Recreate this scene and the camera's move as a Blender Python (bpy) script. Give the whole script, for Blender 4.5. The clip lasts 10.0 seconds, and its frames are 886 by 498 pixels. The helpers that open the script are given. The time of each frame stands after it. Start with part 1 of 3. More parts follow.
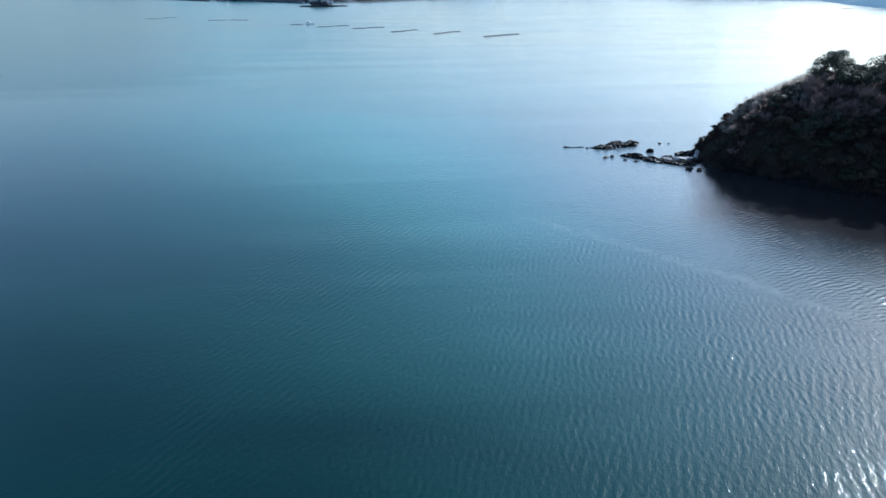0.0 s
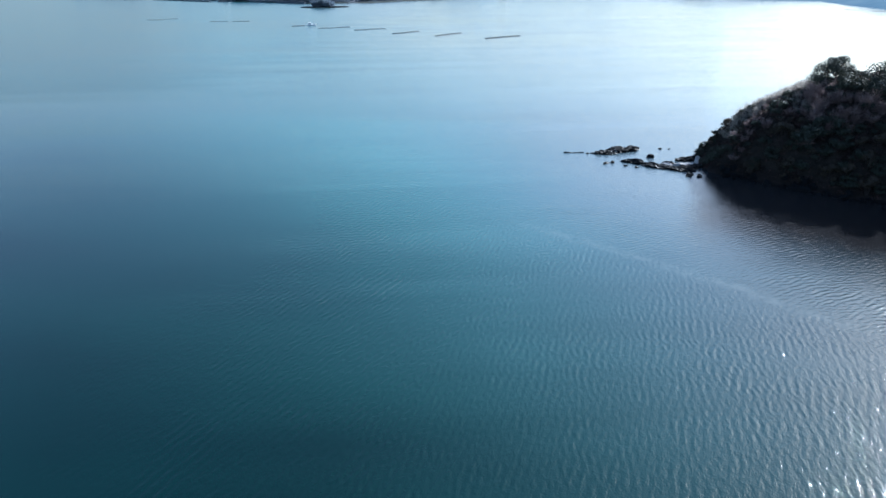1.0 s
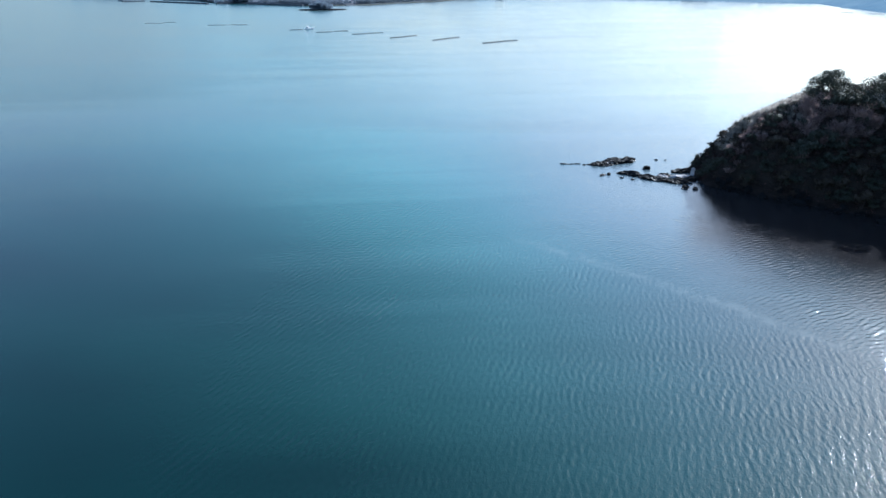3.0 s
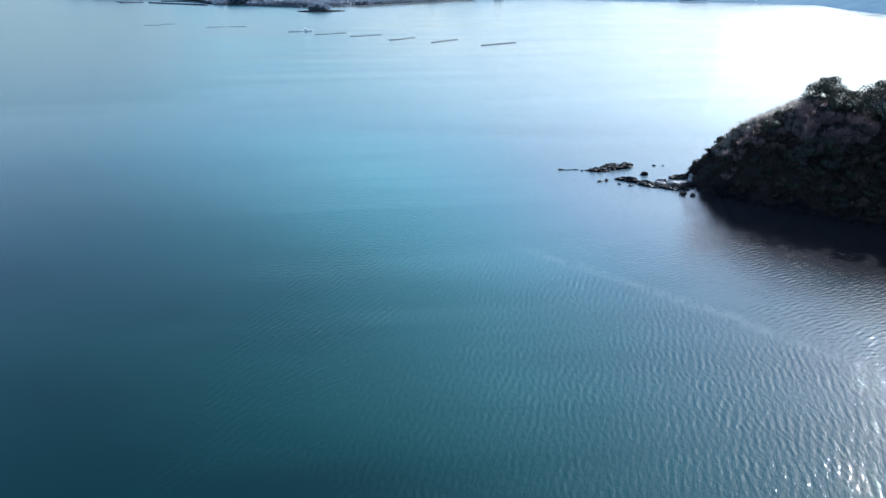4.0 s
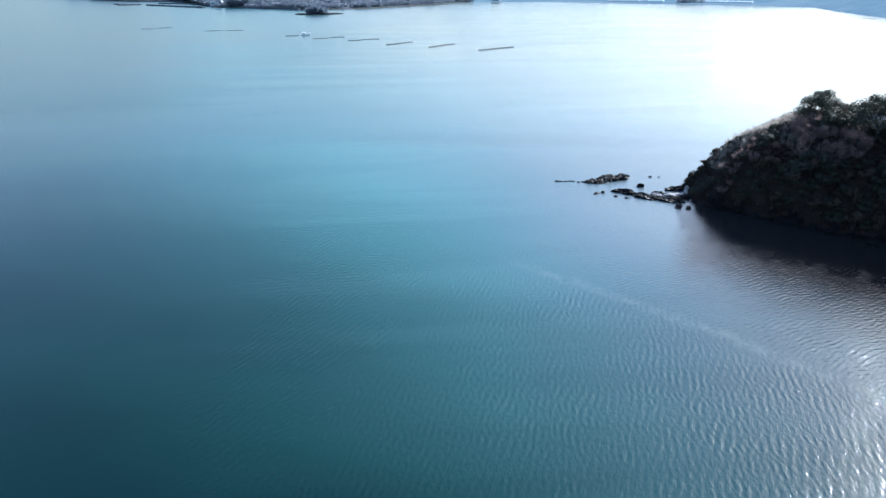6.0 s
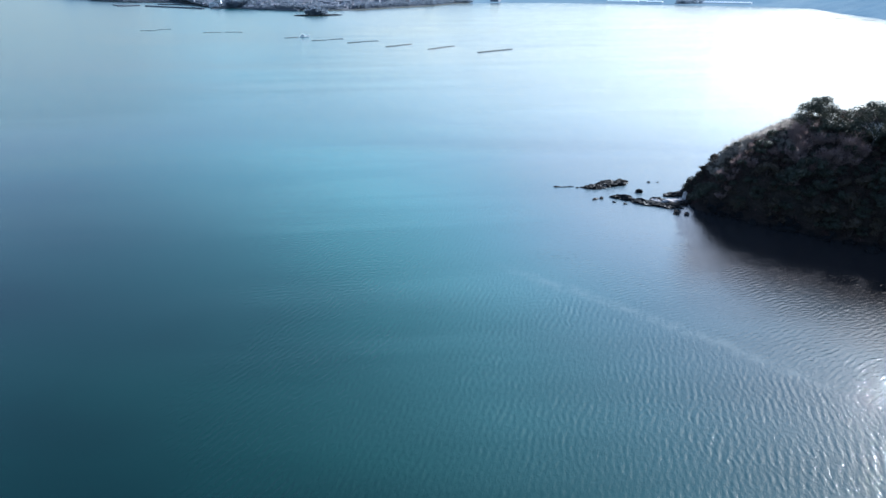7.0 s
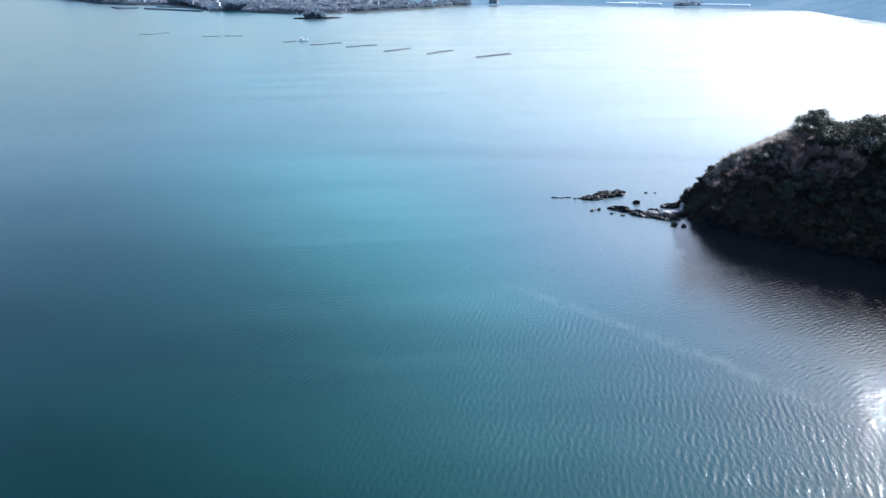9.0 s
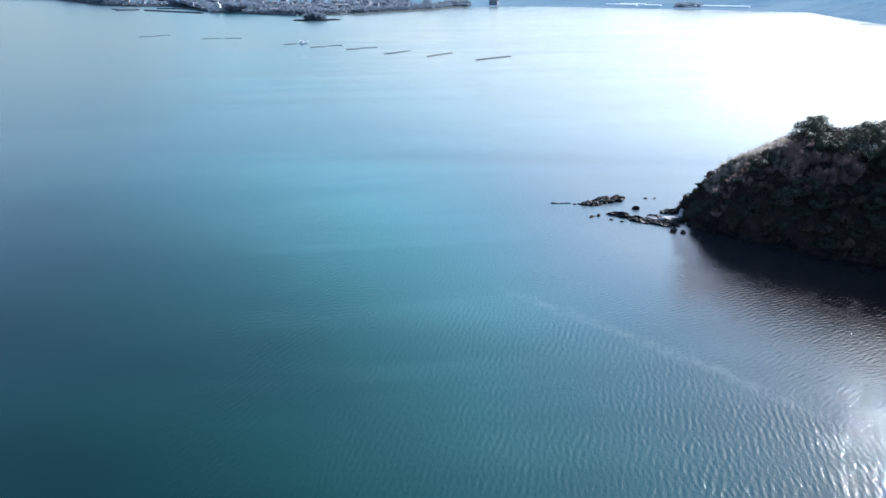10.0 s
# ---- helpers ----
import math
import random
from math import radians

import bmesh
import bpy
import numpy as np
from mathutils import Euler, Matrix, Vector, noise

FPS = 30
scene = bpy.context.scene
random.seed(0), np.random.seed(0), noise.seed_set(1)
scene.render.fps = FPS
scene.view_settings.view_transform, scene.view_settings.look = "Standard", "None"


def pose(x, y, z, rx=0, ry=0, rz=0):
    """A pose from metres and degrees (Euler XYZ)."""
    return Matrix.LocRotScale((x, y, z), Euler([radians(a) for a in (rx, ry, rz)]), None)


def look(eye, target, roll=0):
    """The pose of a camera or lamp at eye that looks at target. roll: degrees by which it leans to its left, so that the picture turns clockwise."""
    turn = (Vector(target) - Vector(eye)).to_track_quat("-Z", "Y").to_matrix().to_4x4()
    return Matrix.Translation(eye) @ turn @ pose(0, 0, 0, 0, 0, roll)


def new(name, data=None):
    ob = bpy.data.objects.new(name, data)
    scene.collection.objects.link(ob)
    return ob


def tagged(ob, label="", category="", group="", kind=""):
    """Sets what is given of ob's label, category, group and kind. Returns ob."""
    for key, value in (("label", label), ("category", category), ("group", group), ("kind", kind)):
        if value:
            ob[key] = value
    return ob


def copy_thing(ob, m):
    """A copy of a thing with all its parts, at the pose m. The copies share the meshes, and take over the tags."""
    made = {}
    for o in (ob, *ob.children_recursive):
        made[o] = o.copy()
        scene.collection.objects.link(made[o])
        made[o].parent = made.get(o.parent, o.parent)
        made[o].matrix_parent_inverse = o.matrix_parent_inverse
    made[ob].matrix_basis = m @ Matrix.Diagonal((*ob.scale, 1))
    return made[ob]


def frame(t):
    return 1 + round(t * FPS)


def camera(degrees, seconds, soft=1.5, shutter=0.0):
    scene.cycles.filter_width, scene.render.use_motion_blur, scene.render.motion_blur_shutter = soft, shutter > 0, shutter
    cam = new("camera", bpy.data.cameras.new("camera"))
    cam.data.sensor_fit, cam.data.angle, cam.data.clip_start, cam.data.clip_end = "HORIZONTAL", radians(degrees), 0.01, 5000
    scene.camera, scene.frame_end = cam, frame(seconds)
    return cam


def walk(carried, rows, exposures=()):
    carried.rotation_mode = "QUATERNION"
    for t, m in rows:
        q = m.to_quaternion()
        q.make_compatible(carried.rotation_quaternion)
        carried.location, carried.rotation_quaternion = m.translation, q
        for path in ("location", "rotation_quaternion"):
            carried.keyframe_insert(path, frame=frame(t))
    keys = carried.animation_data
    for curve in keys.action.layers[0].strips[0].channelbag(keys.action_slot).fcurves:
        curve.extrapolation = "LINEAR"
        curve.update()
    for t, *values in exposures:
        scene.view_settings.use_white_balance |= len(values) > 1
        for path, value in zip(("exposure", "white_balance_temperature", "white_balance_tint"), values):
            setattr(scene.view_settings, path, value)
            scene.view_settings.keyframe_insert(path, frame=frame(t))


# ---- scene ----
cam = camera(71.2, 10.0)
PATH = [
    (0, (-0.752, -1.700, 39.023), (-0.925, 16.625, 31.015), -0.40),
    (0.5, (-0.606, -1.456, 39.612), (-0.811, 16.869, 31.603), -0.40),
    (1, (-0.477, -1.233, 40.218), (-0.694, 17.093, 32.212), -0.40),
    (1.5, (-0.363, -1.028, 40.841), (-0.578, 17.300, 32.839), -0.40),
    (2, (-0.263, -0.840, 41.478), (-0.467, 17.490, 33.482), -0.40),
    (2.5, (-0.175, -0.667, 42.127), (-0.362, 17.666, 34.137), -0.41),
    (4, (0.029, -0.223, 44.127), (-0.101, 18.119, 36.155), -0.42),
    (4.5, (0.082, -0.094, 44.804), (-0.030, 18.251, 36.838), -0.42),
    (5, (0.130, 0.029, 45.483), (0.035, 18.376, 37.523), -0.43),
    (5.5, (0.175, 0.146, 46.161), (0.094, 18.496, 38.206), -0.44),
    (7, (0.304, 0.488, 48.175), (0.258, 18.844, 40.233), -0.46),
    (7.5, (0.350, 0.604, 48.832), (0.313, 18.962, 40.895), -0.47),
    (8, (0.400, 0.724, 49.479), (0.372, 19.084, 41.548), -0.48),
    (8.5, (0.455, 0.849, 50.113), (0.434, 19.212, 42.189), -0.50),
    (9, (0.517, 0.982, 50.733), (0.500, 19.348, 42.817), -0.51),
    (9.5, (0.588, 1.123, 51.336), (0.570, 19.495, 43.431), -0.52),
    (10, (0.669, 1.275, 51.921), (0.644, 19.653, 44.030), -0.54),
]
walk(cam, [(t, look(e, g, r)) for t, e, g, r in PATH],
     exposures=[(0.0, 1.25, 5400, 6), (2.5, 1.41, 5450, 7), (5.0, 1.51, 5560, 8), (10.0, 1.60, 5720, 10)])

# ---------------------------------------------------------------- light
SUN_AZ, SUN_EL = 53.6, 31.6          # clockwise from +Y, above the horizon
world = bpy.data.worlds.new("sky_world")
world.use_nodes = True
scene.world = world
wn = world.node_tree.nodes
sky = wn.new("ShaderNodeTexSky")
sky.sky_type = 'NISHITA'
sky.sun_disc = False
sky.sun_elevation, sky.sun_rotation = radians(SUN_EL), radians(SUN_AZ)
sky.air_density, sky.dust_density, sky.ozone_density = 1.15, 1.9, 2.5
world.node_tree.links.new(sky.outputs[0], wn["Background"].inputs[0])
wn["Background"].inputs[1].default_value = 0.097
sun_data = bpy.data.lights.new("sun", 'SUN')
sun_data.energy, sun_data.angle, sun_data.color = 4.5, radians(0.53), (1.0, 0.985, 0.96)
sun = new("sun", sun_data)
_az, _el = radians(SUN_AZ), radians(SUN_EL)
SUN_DIR = Vector((math.sin(_az) * math.cos(_el), math.cos(_az) * math.cos(_el), math.sin(_el)))
sun.matrix_world = look(tuple(SUN_DIR * 900), (0, 0, 0))


# ---------------------------------------------------------------- material helpers
class Mat:
    """A small wrapper to write node materials tersely."""

    def __init__(self, name):
        self.m = bpy.data.materials.new(name)
        self.m.use_nodes = True
        self.t = self.m.node_tree
        self.n, self.l = self.t.nodes, self.t.links
        self.bsdf = self.n["Principled BSDF"]
        self.out = self.n["Material Output"]
        self.pos = self.n.new("ShaderNodeNewGeometry").outputs["Position"]

    def put(self, socket, value):
        if isinstance(value, bpy.types.NodeSocket):
            self.l.new(value, socket)
        else:
            socket.default_value = value

    def set(self, **kw):
        names = dict(color="Base Color", rough="Roughness", metal="Metallic", ior="IOR", normal="Normal",
                     sheen="Sheen Weight", sheen_tint="Sheen Tint", spec="Specular IOR Level", trans="Transmission Weight",
                     alpha="Alpha", sheen_rough="Sheen Roughness")
        for k, v in kw.items():
            self.put(self.bsdf.inputs[names[k]], v)

    def scaled(self, sx, sy, sz, rz=0.0, source=None):
        turn = self.n.new("ShaderNodeMapping")
        turn.inputs["Rotation"].default_value = (0, 0, radians(rz))
        self.l.new(source or self.pos, turn.inputs["Vector"])
        mp = self.n.new("ShaderNodeMapping")
        mp.inputs["Scale"].default_value = (sx, sy, sz)
        self.l.new(turn.outputs[0], mp.inputs["Vector"])
        return mp.outputs[0]

    def noise(self, scale, detail=3.0, rough=0.55, dist=0.0, vec=None):
        nd = self.n.new("ShaderNodeTexNoise")
        nd.inputs["Scale"].default_value = scale
        nd.inputs["Detail"].default_value = detail
        nd.inputs["Roughness"].default_value = rough
        nd.inputs["Distortion"].default_value = dist
        self.l.new(vec or self.pos, nd.inputs["Vector"])
        return nd.outputs["Fac"]

    def ramp(self, fac, *stops):
        r = self.n.new("ShaderNodeValToRGB")
        while len(r.color_ramp.elements) < len(stops):
            r.color_ramp.elements.new(0.5)
        for e, (p, c) in zip(r.color_ramp.elements, stops):
            e.position = p
            e.color = (*c, 1) if isinstance(c, tuple) else (c, c, c, 1)
        self.l.new(fac, r.inputs[0])
        return r.outputs[0]

    def math(self, op, a, b=0.0, c=0.0, clamp=False):
        nd = self.n.new("ShaderNodeMath")
        nd.operation, nd.use_clamp = op, clamp
        for s, v in zip(nd.inputs, (a, b, c)):
            self.put(s, v)
        return nd.outputs[0]

    def span(self, v, a, b, lo=0.0, hi=1.0):
        nd = self.n.new("ShaderNodeMapRange")
        nd.interpolation_type = 'SMOOTHSTEP'
        for s, x in zip(nd.inputs[:5], (v, a, b, lo, hi)):
            self.put(s, x)
        return nd.outputs[0]

    def axis(self, which):
        nd = self.n.new("ShaderNodeSeparateXYZ")
        self.l.new(self.pos, nd.inputs[0])
        return nd.outputs[which]

    def mix(self, fac, a, b):
        nd = self.n.new("ShaderNodeMix")
        nd.data_type = 'RGBA'
        self.put(nd.inputs[0], fac)
        for s, v in ((nd.inputs[6], a), (nd.inputs[7], b)):
            self.put(s, (*v, 1) if isinstance(v, tuple) else v)
        return nd.outputs[2]

    def random(self):
        return self.n.new("ShaderNodeObjectInfo").outputs["Random"]

    def island(self):
        return self.n.new("ShaderNodeNewGeometry").outputs["Random Per Island"]

    def bump(self, height, strength=0.5, distance=0.1, normal=None):
        nd = self.n.new("ShaderNodeBump")
        nd.inputs["Strength"].default_value = strength
        nd.inputs["Distance"].default_value = distance
        self.l.new(height, nd.inputs["Height"])
        if normal:
            self.l.new(normal, nd.inputs["Normal"])
        return nd.outputs[0]


def leafy(name, dark, light, thin=0.35, warm=None):
    """Foliage: two greens by clump, some light let through the leaf."""
    m = Mat(name)
    c = m.ramp(m.island(), (0.0, dark), (0.55, light), (1.0, warm or light))
    c = m.mix(m.span(m.noise(0.35, 2), 0.35, 0.65), c, tuple(v * 0.7 for v in light))
    m.set(color=c, rough=0.65, spec=0.15)
    tr = m.n.new("ShaderNodeBsdfTranslucent")
    m.l.new(c, tr.inputs[0])
    mx = m.n.new("ShaderNodeMixShader")
    mx.inputs[0].default_value = thin
    m.l.new(m.bsdf.outputs[0], mx.inputs[1])
    m.l.new(tr.outputs[0], mx.inputs[2])
    m.l.new(mx.outputs[0], m.out.inputs[0])
    return m.m


def plain(name, color, rough=0.7, vary=0.25, scale=1.5, metal=0.0, bump=0.0):
    """Paint, wood or concrete: one colour with stains at two scales."""
    m = Mat(name)
    f = m.math('ADD', m.math('MULTIPLY', m.noise(scale, 4), 0.6), m.math('MULTIPLY', m.noise(scale * 7, 3), 0.4))
    lo = tuple(max(0.0, v * (1 - vary)) for v in color)
    hi = tuple(min(0.95, v * (1 + vary)) for v in color)
    m.set(color=m.ramp(f, (0.3, lo), (0.7, hi)), rough=rough, metal=metal)
    if bump:
        m.set(normal=m.bump(f, 0.5, bump))
    return m.m


# ---------------------------------------------------------------- materials
NEAR_ROUGH, FAR_ROUGH = 0.03, 0.145


def scum_line(x):
    """Where the line of scum that curves out from the point crosses a given x."""
    return 110.7 - x * (0.66 + x * 0.0048)


def water_material():
    m = Mat("sea_water")
    x, y = m.axis(0), m.axis(1)
    # wind patches and slicks, tens to hundreds of metres long
    patch = m.noise(1.0, 3, 0.5, 0.6, m.scaled(0.004, 0.012, 1, 8))
    streak = m.noise(1.0, 4, 0.6, 0.4, m.scaled(0.006, 0.05, 1, -6))
    calm = m.math('ADD', m.math('MULTIPLY', patch, 0.55), m.math('MULTIPLY', streak, 0.45))
    calm = m.span(calm, 0.38, 0.62)
    # a line of scum that curves out from the point, between two ripple fields
    line = m.math('SUBTRACT', 110.7, m.math('MULTIPLY', x, m.math('ADD', 0.66, m.math('MULTIPLY', x, 0.0048))))
    off = m.math('ADD', m.math('SUBTRACT', y, line), m.math('MULTIPLY', m.math('SUBTRACT', m.noise(0.12, 3), 0.5), 5.0))
    ends = m.math('MULTIPLY', m.span(x, 8, 20), m.span(x, 44, 56, 1.0, 0.0))
    scum = m.math('MULTIPLY', m.span(m.math('ABSOLUTE', off), 0.2, 3.2, 1.0, 0.0), ends)
    scum = m.math('MULTIPLY', scum, m.span(m.noise(0.5, 4), 0.3, 0.65))
    # fine ripples that ride on the modelled wavelets
    w1 = m.noise(1.0, 1.5, 0.5, 0.3, m.scaled(2.6, 1.0, 1, 22))
    w2 = m.noise(1.0, 1.5, 0.5, 0.25, m.scaled(1.0, 2.8, 1, -25))
    w3 = m.noise(1.0, 2, 0.5, 0.2, m.scaled(6.0, 4.6, 1, 35))
    side = m.math('MULTIPLY', m.span(off, -10, 8), m.span(x, -5, 22))
    h = m.math('ADD', m.math('MULTIPLY', w1, m.math('SUBTRACT', 1.0, m.math('MULTIPLY', side, 0.8))),
               m.math('MULTIPLY', w2, m.math('ADD', 0.2, m.math('MULTIPLY', side, 0.7))))
    h = m.math('ADD', h, m.math('MULTIPLY', w3, 0.44))
    # sheltered water close under the headland
    lee = m.math('ADD', m.math('MULTIPLY', m.math('SUBTRACT', x, 56.5), 0.61), m.math('MULTIPLY', m.math('SUBTRACT', y, 134.5), 0.79))
    shelter = m.math('MULTIPLY', m.span(lee, -24, -8), m.span(m.math('ADD', x, m.math('MULTIPLY', y, -0.42)), -3, 2))
    amp = m.math('MULTIPLY', m.math('ADD', 0.7, m.math('MULTIPLY', calm, 0.5)), m.math('SUBTRACT', m.span(m.math('ADD', x, m.math('MULTIPLY', y, 0.25)), -40, 20, 0.5, 1.0), m.math('MULTIPLY', shelter, 0.4)))
    nb = m.bump(m.math('MULTIPLY', h, amp), 1.0, 0.058)
    # waves too small to tell apart far out are left to the roughness
    rough = m.math('ADD', m.span(y, 50, 300, NEAR_ROUGH, FAR_ROUGH), m.math('ADD', m.math('MULTIPLY', m.math('SUBTRACT', calm, 0.35), m.span(y, 90, 180, 0.018, 0.04)), m.math('MULTIPLY', m.span(x, -10, -170, 0.0, 0.085), m.span(y, 150, 330))))
    rough = m.math('MINIMUM', m.math('SUBTRACT', rough, m.math('MULTIPLY', scum, 0.03)), 0.21)
    body = m.mix(m.span(m.noise(0.012, 3), 0.35, 0.65), (0.0003, 0.0080, 0.0080), (0.0007, 0.0122, 0.0122))
    body = m.mix(m.span(patch, 0.40, 0.62), body, (0.0014, 0.0165, 0.0150))
    # paler turbid water with sky sheen painted in, across the bay from the far side
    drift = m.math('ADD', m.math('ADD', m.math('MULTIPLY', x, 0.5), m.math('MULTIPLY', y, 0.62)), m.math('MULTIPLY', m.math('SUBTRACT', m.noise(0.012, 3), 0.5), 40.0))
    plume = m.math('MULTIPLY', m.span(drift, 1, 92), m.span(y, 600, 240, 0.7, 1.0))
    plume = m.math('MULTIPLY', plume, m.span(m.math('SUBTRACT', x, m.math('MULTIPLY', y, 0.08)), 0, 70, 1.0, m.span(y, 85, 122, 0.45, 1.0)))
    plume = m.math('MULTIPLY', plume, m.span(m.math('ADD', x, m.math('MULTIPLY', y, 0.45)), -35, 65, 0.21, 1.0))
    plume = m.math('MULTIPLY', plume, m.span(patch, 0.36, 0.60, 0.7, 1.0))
    silt_sheen = m.mix(m.span(streak, 0.40, 0.60), (0.027, 0.108, 0.108), (0.038, 0.130, 0.132))
    silt_sheen = m.mix(m.span(m.math('ADD', x, m.math('MULTIPLY', y, 0.1)), -15, 65), silt_sheen, (0.047, 0.080, 0.107))
    # whiter to the far right: the sun-side sky sheen put into the colour
    east_sheen = m.span(m.math('ADD', x, m.math('MULTIPLY', m.math('SUBTRACT', y, 200.0), 0.25)), -70, 110)
    silt_sheen = m.mix(m.span(y, 95, 270), silt_sheen, m.mix(east_sheen, (0.011, 0.074, 0.086), (0.125, 0.152, 0.152)))
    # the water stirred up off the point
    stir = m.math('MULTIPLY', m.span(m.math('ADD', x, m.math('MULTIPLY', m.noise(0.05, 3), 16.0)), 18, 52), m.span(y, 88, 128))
    silt_sheen = m.mix(m.math('MULTIPLY', stir, m.span(y, 260, 170)), silt_sheen, (0.080, 0.108, 0.124))
    body = m.mix(plume, body, silt_sheen)
    # brown weed beds in the shallows along the headland, darkened for its shade and reflection
    weed_shade = m.math('MULTIPLY', m.span(m.math('ADD', lee, m.math('MULTIPLY', m.noise(0.09, 4), 9.0)), -46, -20), m.span(m.math('ADD', x, m.math('MULTIPLY', y, -0.42)), -4.0, 3.0))
    weed_shade = m.math('MULTIPLY', weed_shade, m.span(y, 150, 138))
    body = m.mix(m.math('MULTIPLY', weed_shade, 0.92), body, (0.0100, 0.0075, 0.0072))
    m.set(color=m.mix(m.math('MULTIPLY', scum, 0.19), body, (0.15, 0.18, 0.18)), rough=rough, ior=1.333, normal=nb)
    return m.m


def rock_material(name, dark, light, tide=0.7):
    m = Mat(name)
    strata = m.noise(1.0, 4, 0.6, 0.6, m.scaled(0.5, 0.5, 2.4, 20))
    fine = m.noise(4.5, 4, 0.65)
    c = m.ramp(m.math('ADD', m.math('MULTIPLY', strata, 0.6), m.math('MULTIPLY', fine, 0.4)), (0.34, dark), (0.66, light))
    wet = m.span(m.axis(2), 0.1 * tide, tide)
    m.set(color=m.mix(wet, tuple(v * 0.45 for v in dark), c), rough=m.math('ADD', 0.35, m.math('MULTIPLY', wet, 0.45)), spec=0.1,
          normal=m.bump(m.math('ADD', strata, m.math('MULTIPLY', fine, 0.5)), 0.8, 0.25))
    return m.m


def slope_material():
    m = Mat("headland_ground")
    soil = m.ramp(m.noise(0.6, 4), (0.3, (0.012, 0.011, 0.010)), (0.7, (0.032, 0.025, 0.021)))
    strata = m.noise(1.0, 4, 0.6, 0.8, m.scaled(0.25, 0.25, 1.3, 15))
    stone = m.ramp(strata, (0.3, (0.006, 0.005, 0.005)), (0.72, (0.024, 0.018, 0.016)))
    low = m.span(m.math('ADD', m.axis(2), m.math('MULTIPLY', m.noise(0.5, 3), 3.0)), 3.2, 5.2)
    m.set(color=m.mix(low, stone, soil), rough=0.9, spec=0.1, normal=m.bump(m.noise(1.6, 4), 0.9, 0.5))
    return m.m


def shore_material():
    m = Mat("far_shore_ground")
    # bluish greys: the far haze is painted into the ground colour
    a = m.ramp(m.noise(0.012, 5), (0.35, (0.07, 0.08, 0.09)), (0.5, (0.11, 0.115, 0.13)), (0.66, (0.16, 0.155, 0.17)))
    m.set(color=m.mix(m.span(m.axis(2), 0.8, 2.4), (0.05, 0.055, 0.05), a), rough=0.95, spec=0.0)
    return m.m


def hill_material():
    m = Mat("hazy_far_forest")
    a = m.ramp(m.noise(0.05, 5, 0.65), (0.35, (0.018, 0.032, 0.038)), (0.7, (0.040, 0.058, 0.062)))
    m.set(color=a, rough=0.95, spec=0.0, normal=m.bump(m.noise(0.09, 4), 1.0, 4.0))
    # the lit air before distant land, painted in as a blue glow
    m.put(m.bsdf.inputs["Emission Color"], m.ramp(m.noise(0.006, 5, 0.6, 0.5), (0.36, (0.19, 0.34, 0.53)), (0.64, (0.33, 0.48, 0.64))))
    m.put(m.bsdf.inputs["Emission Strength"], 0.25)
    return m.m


WATER = water_material()
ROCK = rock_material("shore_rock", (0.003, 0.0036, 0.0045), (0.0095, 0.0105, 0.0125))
PALE_ROCK = rock_material("pale_rock", (0.26, 0.23, 0.22), (0.56, 0.52, 0.50), 0.2)
SLOPE = slope_material()
SHORE = shore_material()
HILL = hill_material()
BARK = plain("bark", (0.028, 0.021, 0.018), 0.9, 0.4, 3, bump=0.05)
PALE_BARK = plain("pale_bark", (0.42, 0.40, 0.39), 0.8, 0.2, 3, bump=0.03)
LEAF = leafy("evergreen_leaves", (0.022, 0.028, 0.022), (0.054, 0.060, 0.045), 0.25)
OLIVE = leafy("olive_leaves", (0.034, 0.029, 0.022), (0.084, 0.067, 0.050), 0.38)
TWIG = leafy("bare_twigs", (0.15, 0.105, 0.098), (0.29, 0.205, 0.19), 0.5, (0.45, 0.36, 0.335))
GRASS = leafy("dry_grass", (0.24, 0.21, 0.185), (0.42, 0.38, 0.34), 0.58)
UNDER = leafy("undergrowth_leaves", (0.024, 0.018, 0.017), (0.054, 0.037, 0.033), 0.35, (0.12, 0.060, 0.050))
BAMBOO = plain("weathered_bamboo", (0.15, 0.16, 0.15), 0.8, 0.35, 2)
FLOAT = plain("float_drum", (0.05, 0.055, 0.06), 0.5, 0.3, 2)
WHITE = plain("white_paint", (0.78, 0.78, 0.77), 0.35, 0.06, 1.5)
GLASSY = plain("dark_window", (0.03, 0.035, 0.04), 0.12, 0.2, 2)
CONCRETE = plain("concrete", (0.36, 0.35, 0.33), 0.85, 0.25, 0.3)
# distance haze put into the village colours: bluish, with little contrast
ROOF_GREY = plain("hazed_grey_tiles", (0.105, 0.12, 0.15), 0.9, 0.15, 0.4)
ROOF_DARK = plain("hazed_dark_tiles", (0.115, 0.115, 0.135), 0.9, 0.15, 0.4)
WALL_PALE = plain("hazed_pale_plaster", (0.17, 0.185, 0.22), 0.9, 0.15, 0.3)
WALL_GREY = plain("hazed_grey_plaster", (0.14, 0.145, 0.165), 0.9, 0.15, 0.3)
# concrete with its shaded, hazy look put into a dark bluish colour
DARK_CONCRETE = plain("shaded_concrete", (0.060, 0.070, 0.088), 0.85, 0.3, 0.3)
# leaf colours paled and blued to carry the haze of the distance
FAR_LEAF = leafy("hazed_leaves", (0.125, 0.165, 0.215), (0.19, 0.235, 0.29), 0.6)
FAR_LEAF_GREY = leafy("hazed_grey_leaves", (0.095, 0.125, 0.165), (0.155, 0.19, 0.235), 0.55)
WORKS = plain("white_works_paint", (0.48, 0.50, 0.52), 0.8, 0.15, 0.4)
FILM = plain("greenhouse_film", (0.80, 0.82, 0.83), 0.3, 0.05, 0.2)


